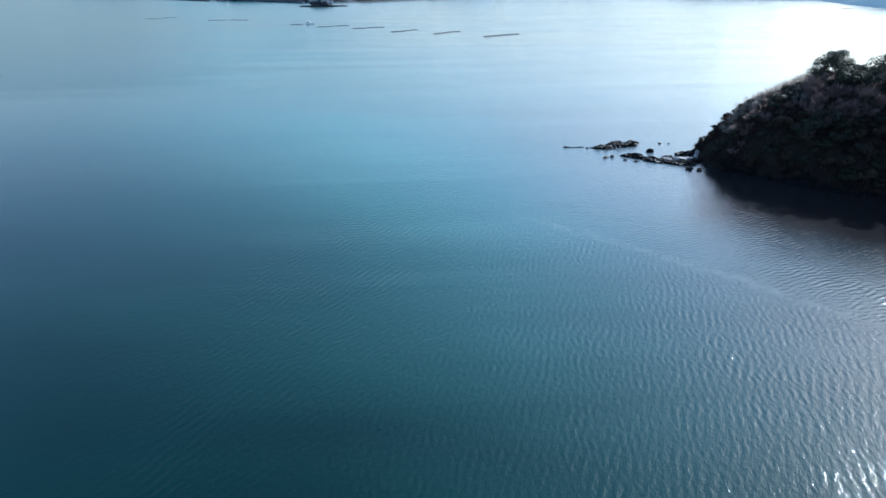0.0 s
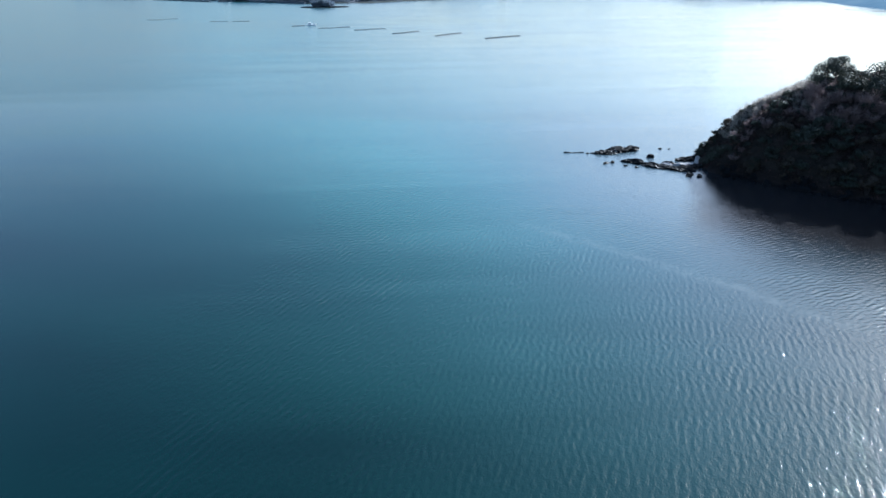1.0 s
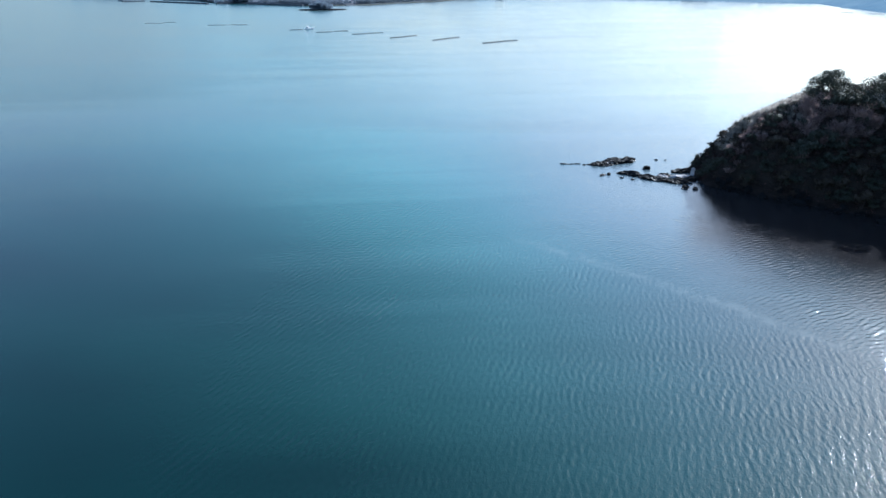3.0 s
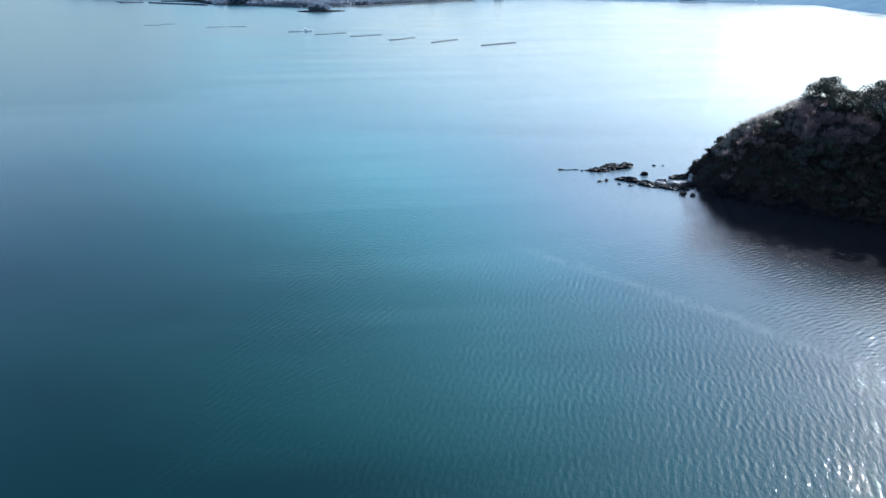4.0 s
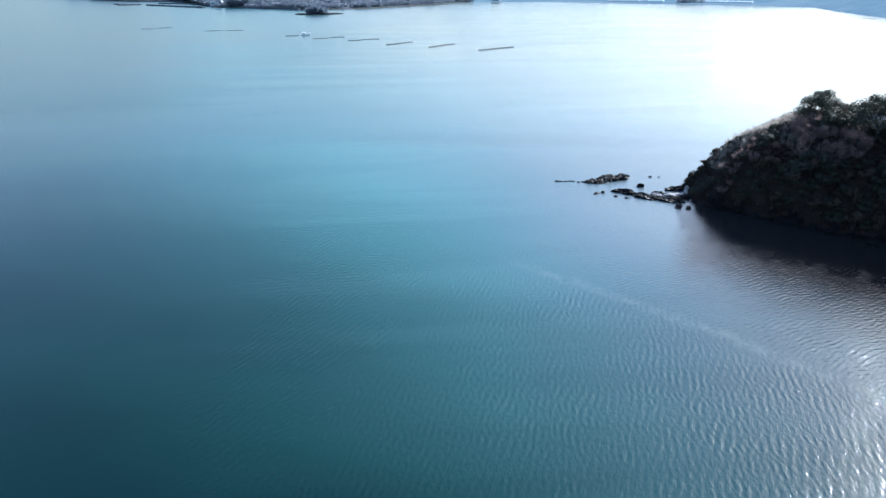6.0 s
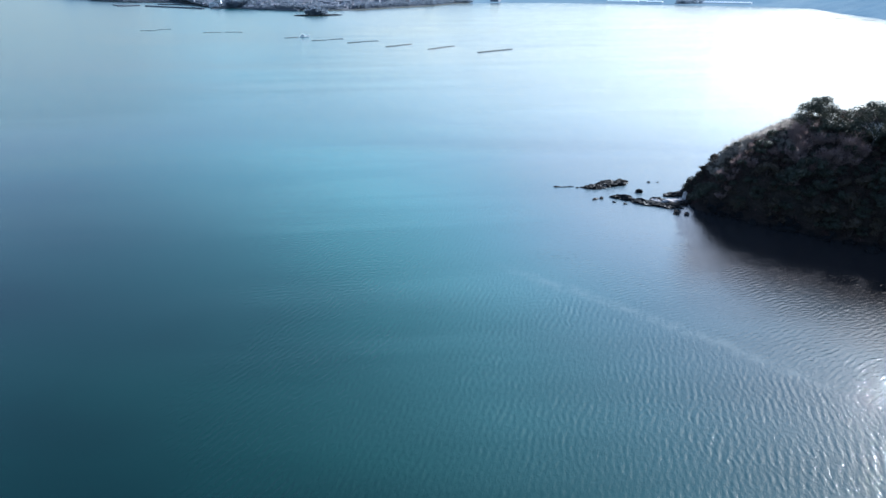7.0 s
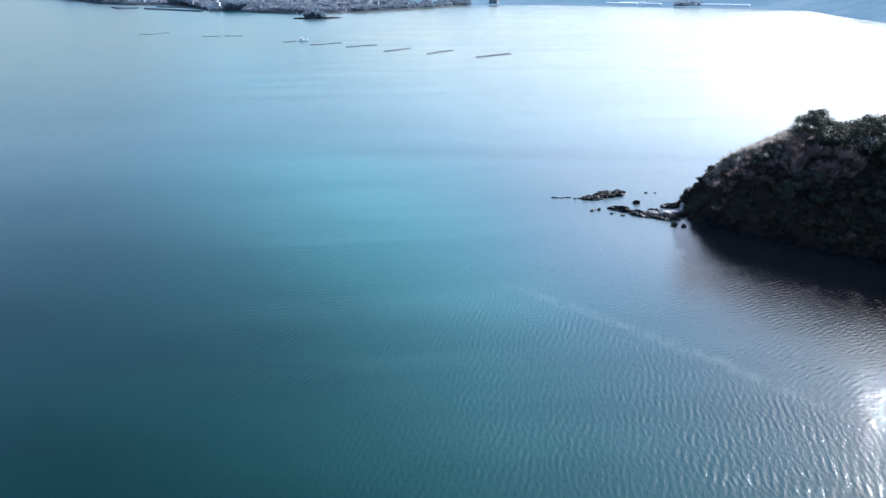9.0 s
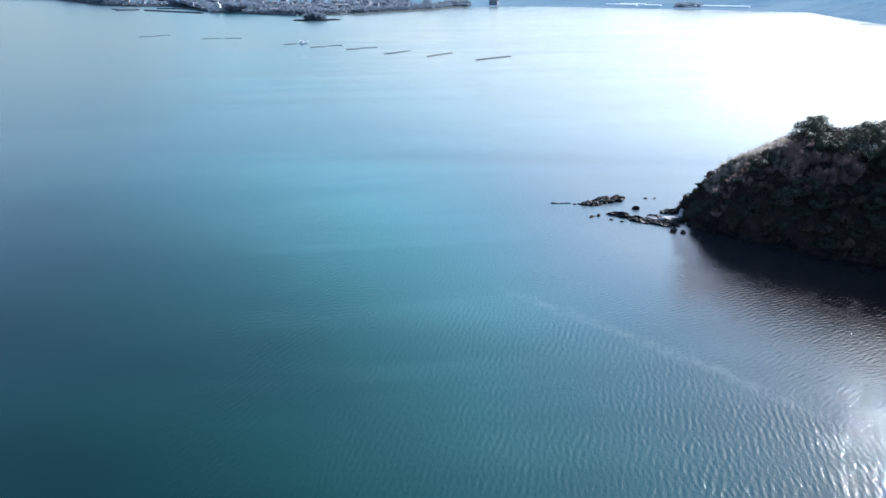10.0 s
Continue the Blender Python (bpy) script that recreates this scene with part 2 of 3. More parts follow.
# ---------------------------------------------------------------- mesh helpers
def link_mesh(name, me, material, parent=None, smooth=False):
    me.materials.append(material)
    if smooth:
        me.polygons.foreach_set("use_smooth", [True] * len(me.polygons))
    ob = new(name, me)
    if parent:
        ob.parent = parent
    return ob


def part(name, bm, material, parent=None, label="", smooth=False):
    me = bpy.data.meshes.new(name)
    bm.to_mesh(me)
    bm.free()
    ob = link_mesh(name, me, material, parent, smooth)
    return tagged(ob, label) if label else ob


def raw(name, verts, faces, material, parent=None, label="", smooth=False):
    me = bpy.data.meshes.new(name)
    me.from_pydata([tuple(v) for v in verts], [], [tuple(f) for f in faces])
    ob = link_mesh(name, me, material, parent, smooth)
    return tagged(ob, label) if label else ob


def thing(name, at, label, category, group="", rz=0.0, kind=""):
    ob = new(name)
    ob.empty_display_size = 0.5
    ob.matrix_basis = pose(*at, 0, 0, rz)
    return tagged(ob, label, category, group, kind)


def box(bm, cx, cy, cz, sx, sy, sz, bevel=0.0, rz=0.0):
    m = pose(cx, cy, cz, 0, 0, rz) @ Matrix.Diagonal((sx, sy, sz, 1))
    vs = bmesh.ops.create_cube(bm, size=1.0, matrix=m)["verts"]
    if bevel:
        es = list({e for v in vs for e in v.link_edges})
        bmesh.ops.bevel(bm, geom=es, offset=bevel, segments=1, affect='EDGES')


def tube(bm, a, b, ra, rb, sides=7):
    a, b = Vector(a), Vector(b)
    d = b - a
    m = Matrix.Translation((a + b) / 2) @ d.to_track_quat('Z', 'Y').to_matrix().to_4x4()
    bmesh.ops.create_cone(bm, cap_ends=True, segments=sides, radius1=ra, radius2=rb, depth=d.length, matrix=m)


# ---------------------------------------------------------------- sea
def smooth(a, b, v):
    f = np.clip((v - a) / (b - a), 0, 1)
    return f * f * (3 - 2 * f)


def wave_family(rng, x, y, n, lengths, heading, spread, slope):
    """Many small sine waves about one heading (clockwise from +Y), with the given mean slope."""
    h = np.zeros_like(x)
    for _ in range(n):
        lam = math.exp(rng.uniform(math.log(lengths[0]), math.log(lengths[1])))
        a = radians(heading + rng.normal() * spread)
        k = 2 * math.pi / lam
        h += np.cos(k * (x * math.sin(a) + y * math.cos(a)) + rng.uniform(0, 2 * math.pi)) / k
    return h * slope * math.sqrt(2.0 / n)


def gusts(rng, x, y, size):
    """A soft random cover of 0 to 1 in patches of about the given size."""
    h = np.zeros_like(x)
    for _ in range(14):
        a, k = rng.uniform(0, 2 * math.pi), 2 * math.pi / (size * rng.uniform(0.7, 2.0))
        h += np.cos(k * (x * math.sin(a) + y * math.cos(a)) + rng.uniform(0, 2 * math.pi))
    return smooth(-1.2, 1.2, h / math.sqrt(7))


def build_sea():
    """One sheet to the horizon, with wavelets modelled in the near part of the bay."""
    X0, X1, Y0, Y1 = -52.0, 84.0, 22.0, 152.0
    out = [0, 4, 10, 20, 40, 80, 150, 300, 600, 1100, 1900, 3000, 4600]
    fine_x = list(np.arange(X0, -28.0, 0.4)) + list(np.arange(-28.0, X1 + 0.01, 0.2))
    fine_y = list(np.arange(Y0, 62.0, 0.24)) + list(np.arange(62.0, 120.0, 0.2)) + list(np.arange(120.0, Y1 + 0.01, 0.3))
    xs = np.array([X0 - v for v in out[:0:-1]] + fine_x + [X1 + v for v in out[1:]])
    ys = np.array([Y0 - v for v in out[:0:-1]] + fine_y + [Y1 + v for v in out[1:]])
    x, y = np.meshgrid(xs, ys)
    rng = np.random.default_rng(3)
    off = y - scum_line(x)
    beyond = smooth(-8, 8, off) * smooth(2, 24, x)
    run = wave_family(rng, x, y, 46, (0.6, 1.15), 112, 14, 0.112)
    bent = wave_family(rng, x, y, 40, (0.5, 0.92), -25, 11, 0.132)
    far = wave_family(rng, x, y, 30, (0.7, 1.3), -12, 16, 0.06)
    g1, g2 = 0.5 + 0.5 * gusts(rng, x, y, 16), 0.3 + 0.7 * gusts(rng, x, y, 20)
    west = smooth(-55, -5, x + 0.25 * (y - 60))
    z = run * g1 * (1 - beyond) * (0.15 + 0.85 * west) * (1 - 0.6 * smooth(75, 120, y)) + bent * g2 * beyond + far * 0.5 * g2 * (1 - beyond) * smooth(60, 100, y)
    edge = smooth(X0, X0 + 12, x) * smooth(X1, X1 - 6, x) * smooth(Y0, Y0 + 6, y) * smooth(Y1, Y1 - 25, y)
    lee = np.minimum((x - 56.5) * 0.61 + (y - 134.5) * 0.79, (x - 58.9) * 0.95 - 0.15 * (y - 140))
    z *= edge * (1 - 0.4 * smooth(-26, -8, lee))
    nx, ny = len(xs), len(ys)
    i = (np.arange(ny - 1)[:, None] * nx + np.arange(nx - 1)[None, :]).ravel()
    faces = np.stack((i, i + 1, i + nx + 1, i + nx), axis=1)
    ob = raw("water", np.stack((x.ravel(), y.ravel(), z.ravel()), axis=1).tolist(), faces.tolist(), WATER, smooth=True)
    tagged(ob, "blue-green bay water with small wind ripples", "sea", kind="structure")


# ---------------------------------------------------------------- headland
def smin(a, b, k=5.0):
    h = max(0.0, min(1.0, 0.5 + 0.5 * (b - a) / k))
    return b * (1 - h) + a * h - k * h * (1 - h)


def inland(x, y):
    """How far a place lies inside the headland's waterline."""
    df = (x - 56.5) * 0.61 + (y - 134.5) * 0.79
    db = (x - 58.0) * 0.37 - (y - 147.0) * 0.93
    dn = (x - 58.9) * 0.95 - 0.15 * (y - 140)
    far = 175 - x
    wob = 1.7 * noise.noise(Vector((x * 0.13, y * 0.13, 3.3))) + 0.8 * noise.noise(Vector((x * 0.4, y * 0.4, 8.1)))
    return smin(smin(df, db, 5), smin(dn, far, 6), 3) + wob + 0.8


def ground_z(x, y):
    d = inland(x, y)
    if d < 0:
        return max(-3.0, d * 0.45)
    lump = 0.9 * noise.noise(Vector((x * 0.22, y * 0.22, 1.0))) + 0.45 * noise.noise(Vector((x * 0.7, y * 0.7, 2.0)))
    cliff = 6.0 * min(1.0, d / 2.6)
    top = 15.0
    h = cliff + top * (1 - math.exp(-max(0.0, d - 2.0) / 9.0)) + lump * min(1.0, d / 3.0)
    # the wooded hill goes on rising inland, unseen, added to darken the water
    h += 13.0 * max(0.0, min(1.0, (x - 106.0) / 24.0)) * min(1.0, d / 14.0)
    # the seaward nose leans back, less so on its near side
    e = x + max(0.0, 139.0 - y) * 0.6
    if e < 90.0:
        cap = float(np.interp(e, (58.2, 60.0, 61.6, 65.0, 69.0, 73.0, 77.0, 82.0, 86.0, 90.0), (0.0, 0.3, 2.1, 6.4, 11.1, 14.4, 16.0, 17.4, 19.2, 21.2)))
        h = smin(h, cap + lump * min(1.0, max(0.0, e - 59.0) / 4.0), 1.0)
    return h


def build_headland():
    step = 0.8
    nx, ny = int((180 - 48) / step), int((190 - 15) / step)
    index, verts, faces = {}, [], []

    def vert(i, j):
        if (i, j) not in index:
            x, y = 48 + i * step, 15 + j * step
            index[i, j] = len(verts)
            verts.append((x, y, ground_z(x, y)))
        return index[i, j]

    for i in range(nx):
        for j in range(ny):
            if inland(48 + (i + 0.5) * step, 15 + (j + 0.5) * step) > -4.5:
                faces.append((vert(i, j), vert(i + 1, j), vert(i + 1, j + 1), vert(i, j + 1)))
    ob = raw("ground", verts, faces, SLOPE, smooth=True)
    tagged(ob, "steep wooded headland with a dark brown rocky foot", "headland", kind="structure")


build_sea()
build_headland()


# ---------------------------------------------------------------- plants
def leaf_cloud(rng, centres, radii, count, size, flat=0.8):
    """Small bent leaf sprays on the shells of many clumps, with the clump's round normals."""
    c = np.arange(count) % len(centres)
    d = rng.normal(size=(count, 3))
    d /= np.linalg.norm(d, axis=1, keepdims=True)
    r = np.array(radii)[c] * rng.uniform(0.15, 1.0, count) ** 0.4 * 1.06
    p = np.array(centres)[c] + d * r[:, None] * np.array((1, 1, flat))
    u = np.cross(d, rng.normal(size=(count, 3)))
    u /= np.linalg.norm(u, axis=1, keepdims=True) + 1e-6
    v = np.cross(d, u) + d * rng.uniform(-0.6, 0.6, (count, 1))
    s = size * rng.uniform(0.6, 1.4, (count, 1))
    quads = np.stack((p - u * s, p - v * s * 0.45, p + u * s + d * s * 0.3, p + v * s * 0.45), axis=1)
    nrm = d + rng.normal(size=(count, 3)) * 0.22 + np.array((0, 0, 0.25))
    nrm /= np.linalg.norm(nrm, axis=1, keepdims=True)
    return quads.reshape(-1, 3), np.arange(count * 4).reshape(-1, 4), np.repeat(nrm, 4, axis=0)


def foliage(name, cloud, material, parent=None):
    """A mesh of leaf sprays that is shaded as soft masses."""
    verts, faces, normals = cloud
    me = bpy.data.meshes.new(name)
    me.from_pydata(verts.tolist(), [], faces.tolist())
    ob = link_mesh(name, me, material, parent, True)
    me.normals_split_custom_set_from_vertices(normals.tolist())
    return ob


def crown_clumps(rng, base, height, radius, n, fat=(0.26, 0.42)):
    cs, rs = [], []
    for _ in range(n):
        a, f = rng.uniform(0, 2 * math.pi), rng.uniform(0, 1)
        prof = math.sin(math.pi * (0.18 + 0.74 * f)) ** 0.7
        r = radius * prof * math.sqrt(rng.uniform(0.05, 1.0))
        k = rng.uniform(*fat)
        cs.append((r * math.cos(a) * (1 - k * 0.35), r * math.sin(a) * (1 - k * 0.35), base + (height - base) * f))
        rs.append(radius * k)
    return cs, rs


def tree(seed, at, height, radius, leaves, label, base=0.28, count=2400, size=0.22, n=20, fat=(0.28, 0.46)):
    rng = np.random.default_rng(seed)
    ob = thing("tree", at, label, "tree", "trees on the headland", rng.uniform(0, 360))
    cs, rs = crown_clumps(rng, height * base, height * 0.88, radius, n, fat)
    bm = bmesh.new()
    lean = (rng.uniform(-0.5, 0.5), rng.uniform(-0.5, 0.5))
    top = (lean[0], lean[1], height * 0.62)
    tube(bm, (0, 0, -0.8), (lean[0] * 0.5, lean[1] * 0.5, height * 0.32), height * 0.030, height * 0.022)
    tube(bm, (lean[0] * 0.5, lean[1] * 0.5, height * 0.32), top, height * 0.022, height * 0.012)
    for c in cs[:14]:
        f = rng.uniform(0.3, 0.95)
        s = (lean[0] * f, lean[1] * f, height * 0.62 * f)
        tube(bm, s, c, height * 0.011, height * 0.004, 5)
    part("trunk", bm, BARK, ob)
    foliage("crown", leaf_cloud(rng, cs, rs, count, size), leaves, ob)
    return ob


def shrub(seed, at, height, radius, leaves, label, name="shrub", count=900, size=0.17):
    rng = np.random.default_rng(seed)
    ob = thing(name, at, label, "shrub", "shrubs on the headland", rng.uniform(0, 360))
    cs, rs = crown_clumps(rng, height * 0.15, height * 0.85, radius, 14)
    bm = bmesh.new()
    for c in cs:
        tube(bm, (c[0] * 0.1, c[1] * 0.1, -0.5), (c[0] * 0.9, c[1] * 0.9, c[2]), 0.06, 0.02, 4)
    part("stem", bm, BARK, ob)
    foliage("foliage", leaf_cloud(rng, cs, rs, count, size), leaves, ob)
    return ob


def twig_shrub(seed, at, height, radius):
    """A leafless shrub: stems that fork into many thin twigs."""
    rng = np.random.default_rng(seed)
    ob = thing("bare_shrub", at, "leafless reddish-brown shrub on the slope", "shrub", "shrubs on the headland", rng.uniform(0, 360))
    verts, faces = [], []

    def strip(a, b, wa, wb):
        side = np.cross(b - a, rng.normal(size=3))
        side /= np.linalg.norm(side) + 1e-6
        k = len(verts)
        verts.extend((a - side * wa, a + side * wa, b + side * wb, b - side * wb))
        faces.append((k, k + 1, k + 2, k + 3))

    bm = bmesh.new()
    for _ in range(13):
        a, out = rng.uniform(0, 2 * math.pi), radius * rng.uniform(0.2, 1.0)
        root = np.array((0.15 * math.cos(a), 0.15 * math.sin(a), -0.4))
        tip = np.array((out * math.cos(a), out * math.sin(a), height * rng.uniform(0.6, 1.0) * (1 - 0.25 * out / radius)))
        tube(bm, root, tip, 0.045, 0.015, 4)
        for _ in range(22):
            p = root + (tip - root) * rng.uniform(0.3, 1.0)
            q = p + np.array((math.cos(a), math.sin(a), 1.2)) * rng.uniform(0.2, 0.6) + rng.normal(size=3) * 0.28
            strip(p, q, 0.03, 0.02)
            for _ in range(3):
                f = p + (q - p) * rng.uniform(0.3, 1.0)
                strip(f, f + (q - p) * 0.5 + rng.normal(size=3) * 0.22 + (0, 0, 0.12), 0.02, 0.012)
    part("stem", bm, BARK, ob)
    raw("crown", verts, faces, TWIG, ob)
    return ob


def dead_tree(seed, at, height):
    """A pale leafless tree: a trunk that forks again and again."""
    rng = np.random.default_rng(seed)
    ob = thing("dead_tree", at, "pale leafless tree standing among the evergreens", "tree", "trees on the headland")

    def limb(bm, a, way, long, thick, depth):
        b = a + way * long
        tube(bm, a, b, thick, thick * 0.7, 5)
        if depth:
            for _ in range(3 if depth > 1 else 2):
                w = way + Vector(rng.normal(size=3)) * 0.6 + Vector((0, 0, 0.12))
                limb(bm, b, w.normalized(), long * rng.uniform(0.6, 0.8), thick * 0.62, depth - 1)

    bm = bmesh.new()
    tube(bm, (0, 0, -0.6), (0.1, 0, height * 0.5), 0.16, 0.12, 6)
    part("trunk", bm, BARK, ob)
    for k in range(3):
        bm = bmesh.new()
        way = Vector((math.cos(k * 2.1) * 0.5, math.sin(k * 2.1) * 0.5, 1.0)).normalized()
        limb(bm, Vector((0.1, 0, height * (0.38 + 0.05 * k))), way, height * 0.2, 0.04, 3)
        part("branch", bm, PALE_BARK, ob)
    return ob


def grass_tuft(seed, at):
    rng = np.random.default_rng(seed)
    ob = thing("grass_tuft", at, "pale dry plume grass catching the sun on the ridge", "grass", "plume grass on the ridge", 0)
    verts, faces = [], []
    for _ in range(110):
        a, r = rng.uniform(0, 2 * math.pi), rng.uniform(0, 0.9)
        p = np.array((r * math.cos(a), r * math.sin(a), -0.2))
        h = rng.uniform(0.9, 1.9)
        out = np.array((math.cos(a), math.sin(a), 0)) * rng.uniform(0.1, 0.7)
        side = np.array((-math.sin(a), math.cos(a), 0)) * 0.02
        m_, t_ = p + out * 0.4 + (0, 0, h * 0.65), p + out * 1.1 + (0, 0, h)
        b = len(verts)
        verts += [p - side, p + side, m_ + side, m_ - side, t_]
        faces += [(b, b + 1, b + 2, b + 3), (b + 3, b + 2, b + 4)]
    raw("plume", verts, faces, GRASS, ob)
    return ob


def plant(proto, x, y, scale, rng, sink=0.0):
    m = pose(x, y, ground_z(x, y) - sink, rng.uniform(-4, 4), rng.uniform(-4, 4), rng.uniform(0, 360))
    ob = copy_thing(proto, m)
    s = scale
    ob.scale = (s, s, s * rng.uniform(0.88, 1.12))
    return ob


def build_plants():
    rng = np.random.default_rng(5)
    ev = "dense dark evergreen broadleaf tree on the headland slope"
    # the lone round tree on the ridge, and the big crown beside it
    tree(11, (83.2, 137.0, ground_z(83.2, 137.0) - 0.3), 6.8, 6.3, LEAF, "round evergreen tree standing alone on the ridge", 0.12, 14000, 0.15, 36, (0.15, 0.27))
    big = tree(12, (88.6, 127.6, ground_z(88.6, 127.6) + 0.2), 7.8, 5.8, LEAF, "large dark evergreen tree beside the round one", 0.15, 7000, 0.18, 26, (0.2, 0.36))
    protos = [big, tree(13, (97, 131, ground_z(97, 131) - 0.9), 7.2, 4.2, OLIVE, ev, 0.15, 4600, 0.2),
              tree(14, (91, 122, ground_z(91, 122)), 6.4, 3.8, LEAF, ev, 0.12, 4600, 0.2)]
    olive = shrub(21, (66, 139.5, ground_z(66, 139.5)), 2.6, 1.8, OLIVE, "olive-brown evergreen shrub on the slope")
    dark = shrub(22, (70, 133, ground_z(70, 133)), 3.0, 2.1, LEAF, "dark green shrub on the shaded slope", count=1100)
    bare = twig_shrub(23, (77.5, 133.5, ground_z(77.5, 133.5)), 2.8, 1.9)
    tuft = grass_tuft(31, (69.5, 140.5, ground_z(69.5, 140.5)))
    for x, y, k in ((73.6, 136.3, 0.9), (71.2, 137.2, 0.8), (75.6, 135.0, 0.8), (82.6, 130.6, 1.35), (80.6, 131.6, 1.1), (84.6, 129.6, 1.3),
                    (60.7, 139.4, 0.75), (61.6, 137.4, 0.8), (61.2, 141.6, 0.75), (60.4, 138.2, 0.6)):
        plant(dark, x, y, k, rng, 0.2)
    for _ in range(15):
        plant(bare, rng.uniform(72.5, 81.0), rng.uniform(128.6, 133.5), rng.uniform(0.5, 0.95), rng, 0.1)
    for _ in range(22):
        plant(bare, rng.uniform(72.0, 86.0), rng.uniform(122.5, 129.5), rng.uniform(0.6, 1.0), rng, 0.0)
    for _ in range(24):
        plant(bare, rng.uniform(62.0, 72.0), rng.uniform(130.0, 138.0), rng.uniform(0.4, 0.65), rng, 0.0)
    dead_tree(41, (86.8, 123.4, ground_z(86.8, 123.4)), 7.6)
    # forest further in
    spots = [(83.2, 137.0), (88.6, 127.6), (97, 131), (91, 122)]
    tries = 0
    while len(spots) < 62 and tries < 4000:
        tries += 1
        x, y = rng.uniform(79, 150), rng.uniform(60, 175)
        d = inland(x, y)
        if d < 6 or any((x - a) ** 2 + (y - b) ** 2 < 24 for a, b in spots):
            continue
        if x / y < 0.70 and ground_z(x, y) > 11 or x < 86 or y > 138:
            continue
        spots.append((x, y))
        # trees out of view are enlarged to lengthen the shadow on the water
        plant(protos[rng.integers(3)], x, y, rng.uniform(0.62, 0.85) * (1.4 if x / y > 0.79 else 1.0), rng, 0.6 if y < 118 else 1.5)
    # two unseen trees added to close a sunlit gap in that shadow
    for x, y in ((95.5, 117.5), (100.5, 112.5)):
        plant(protos[1], x, y, 1.0, rng, 0.6)
    # shrubs over the whole visible face
    put_, tries = [], 0
    while len(put_) < 330 and tries < 16000:
        tries += 1
        x, y = rng.uniform(56, 104), rng.uniform(84, 160)
        d = inland(x, y)
        if d < 0.6 or d > 24 or any((x - a) ** 2 + (y - b) ** 2 < 3.4 for a, b in put_):
            continue
        put_.append((x, y))
        z = ground_z(x, y)
        u = rng.uniform()
        ridge = y > 129 and 58 < x < 82
        src = bare if (ridge and u < (0.3 if x > 71 else 0.12)) or (u < 0.05 and d > 8) else (olive if u < (0.75 if ridge else 0.45) else dark)
        plant(src, x, y, rng.uniform(0.6, 1.15) * (0.5 if x < 64 else 0.66 if ridge else 1.2 if z < 11 else 0.75), rng, 0.25)
    # low shrubs that hang over the rocky foot
    n = 0
    while n < 75:
        x, y = rng.uniform(58, 104), rng.uniform(90, 150)
        if 0.5 < inland(x, y) < 3.2 and x > 58.5:
            plant((dark, olive, dark)[rng.integers(3)], x, y, rng.uniform(0.45, 0.8), rng, 0.35)
            n += 1
    # plume grass on the seaward ridge
    n = 0
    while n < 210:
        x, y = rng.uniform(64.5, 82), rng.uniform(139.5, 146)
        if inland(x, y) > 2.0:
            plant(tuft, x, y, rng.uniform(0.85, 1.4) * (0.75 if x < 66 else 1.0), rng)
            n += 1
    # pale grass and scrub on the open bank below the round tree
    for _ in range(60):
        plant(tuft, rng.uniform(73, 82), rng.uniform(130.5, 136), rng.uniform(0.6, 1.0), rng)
    # undergrowth
    clouds, px = [], []
    for _ in range(80000):
        x, y = rng.uniform(55, 112), rng.uniform(75, 162)
        if 0.3 < inland(x, y) < 30:
            px.append((x, y, ground_z(x, y) + rng.uniform(0.0, 0.9)))
    p = np.array(px)
    k = len(p)
    a, size = rng.uniform(0, 2 * math.pi, k), rng.uniform(0.10, 0.28, k)
    u = np.stack((np.cos(a), np.sin(a), rng.uniform(-0.5, 0.8, k)), axis=1) * size[:, None]
    v = np.stack((-np.sin(a), np.cos(a), rng.uniform(-0.6, 0.6, k)), axis=1) * size[:, None] * 0.5
    up = np.array((-0.45, -0.5, 0.7)) + rng.normal(size=(k, 3)) * 0.3
    clouds.append((np.stack((p - u, p - v, p + u, p + v), axis=1).reshape(-1, 3), np.arange(k * 4).reshape(-1, 4),
                   np.repeat(up / np.linalg.norm(up, axis=1, keepdims=True), 4, axis=0)))
    n = 0
    while n < 460:
        x, y = rng.uniform(57, 106), rng.uniform(84, 160)
        d = inland(x, y)
        if d < 0.5 or d > 26:
            continue
        z, k = ground_z(x, y), rng.uniform(0.5, 1.2) * (0.6 if x < 72 else 1.0)
        cs = []
        for _ in range(6):
            cx, cy = x + rng.normal() * k * 0.9, y + rng.normal() * k * 0.9
            cs.append((cx, cy, min(z, ground_z(cx, cy)) + rng.uniform(0.1, 1.7) * k))
        clouds.append(leaf_cloud(rng, cs, [0.75 * k] * 6, 210, 0.17))
        n += 1
    starts = np.cumsum([0] + [len(c[0]) for c in clouds[:-1]])
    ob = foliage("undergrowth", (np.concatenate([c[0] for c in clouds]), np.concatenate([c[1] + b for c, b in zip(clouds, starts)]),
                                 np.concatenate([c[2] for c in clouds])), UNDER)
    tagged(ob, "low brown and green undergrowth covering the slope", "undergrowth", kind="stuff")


build_plants()


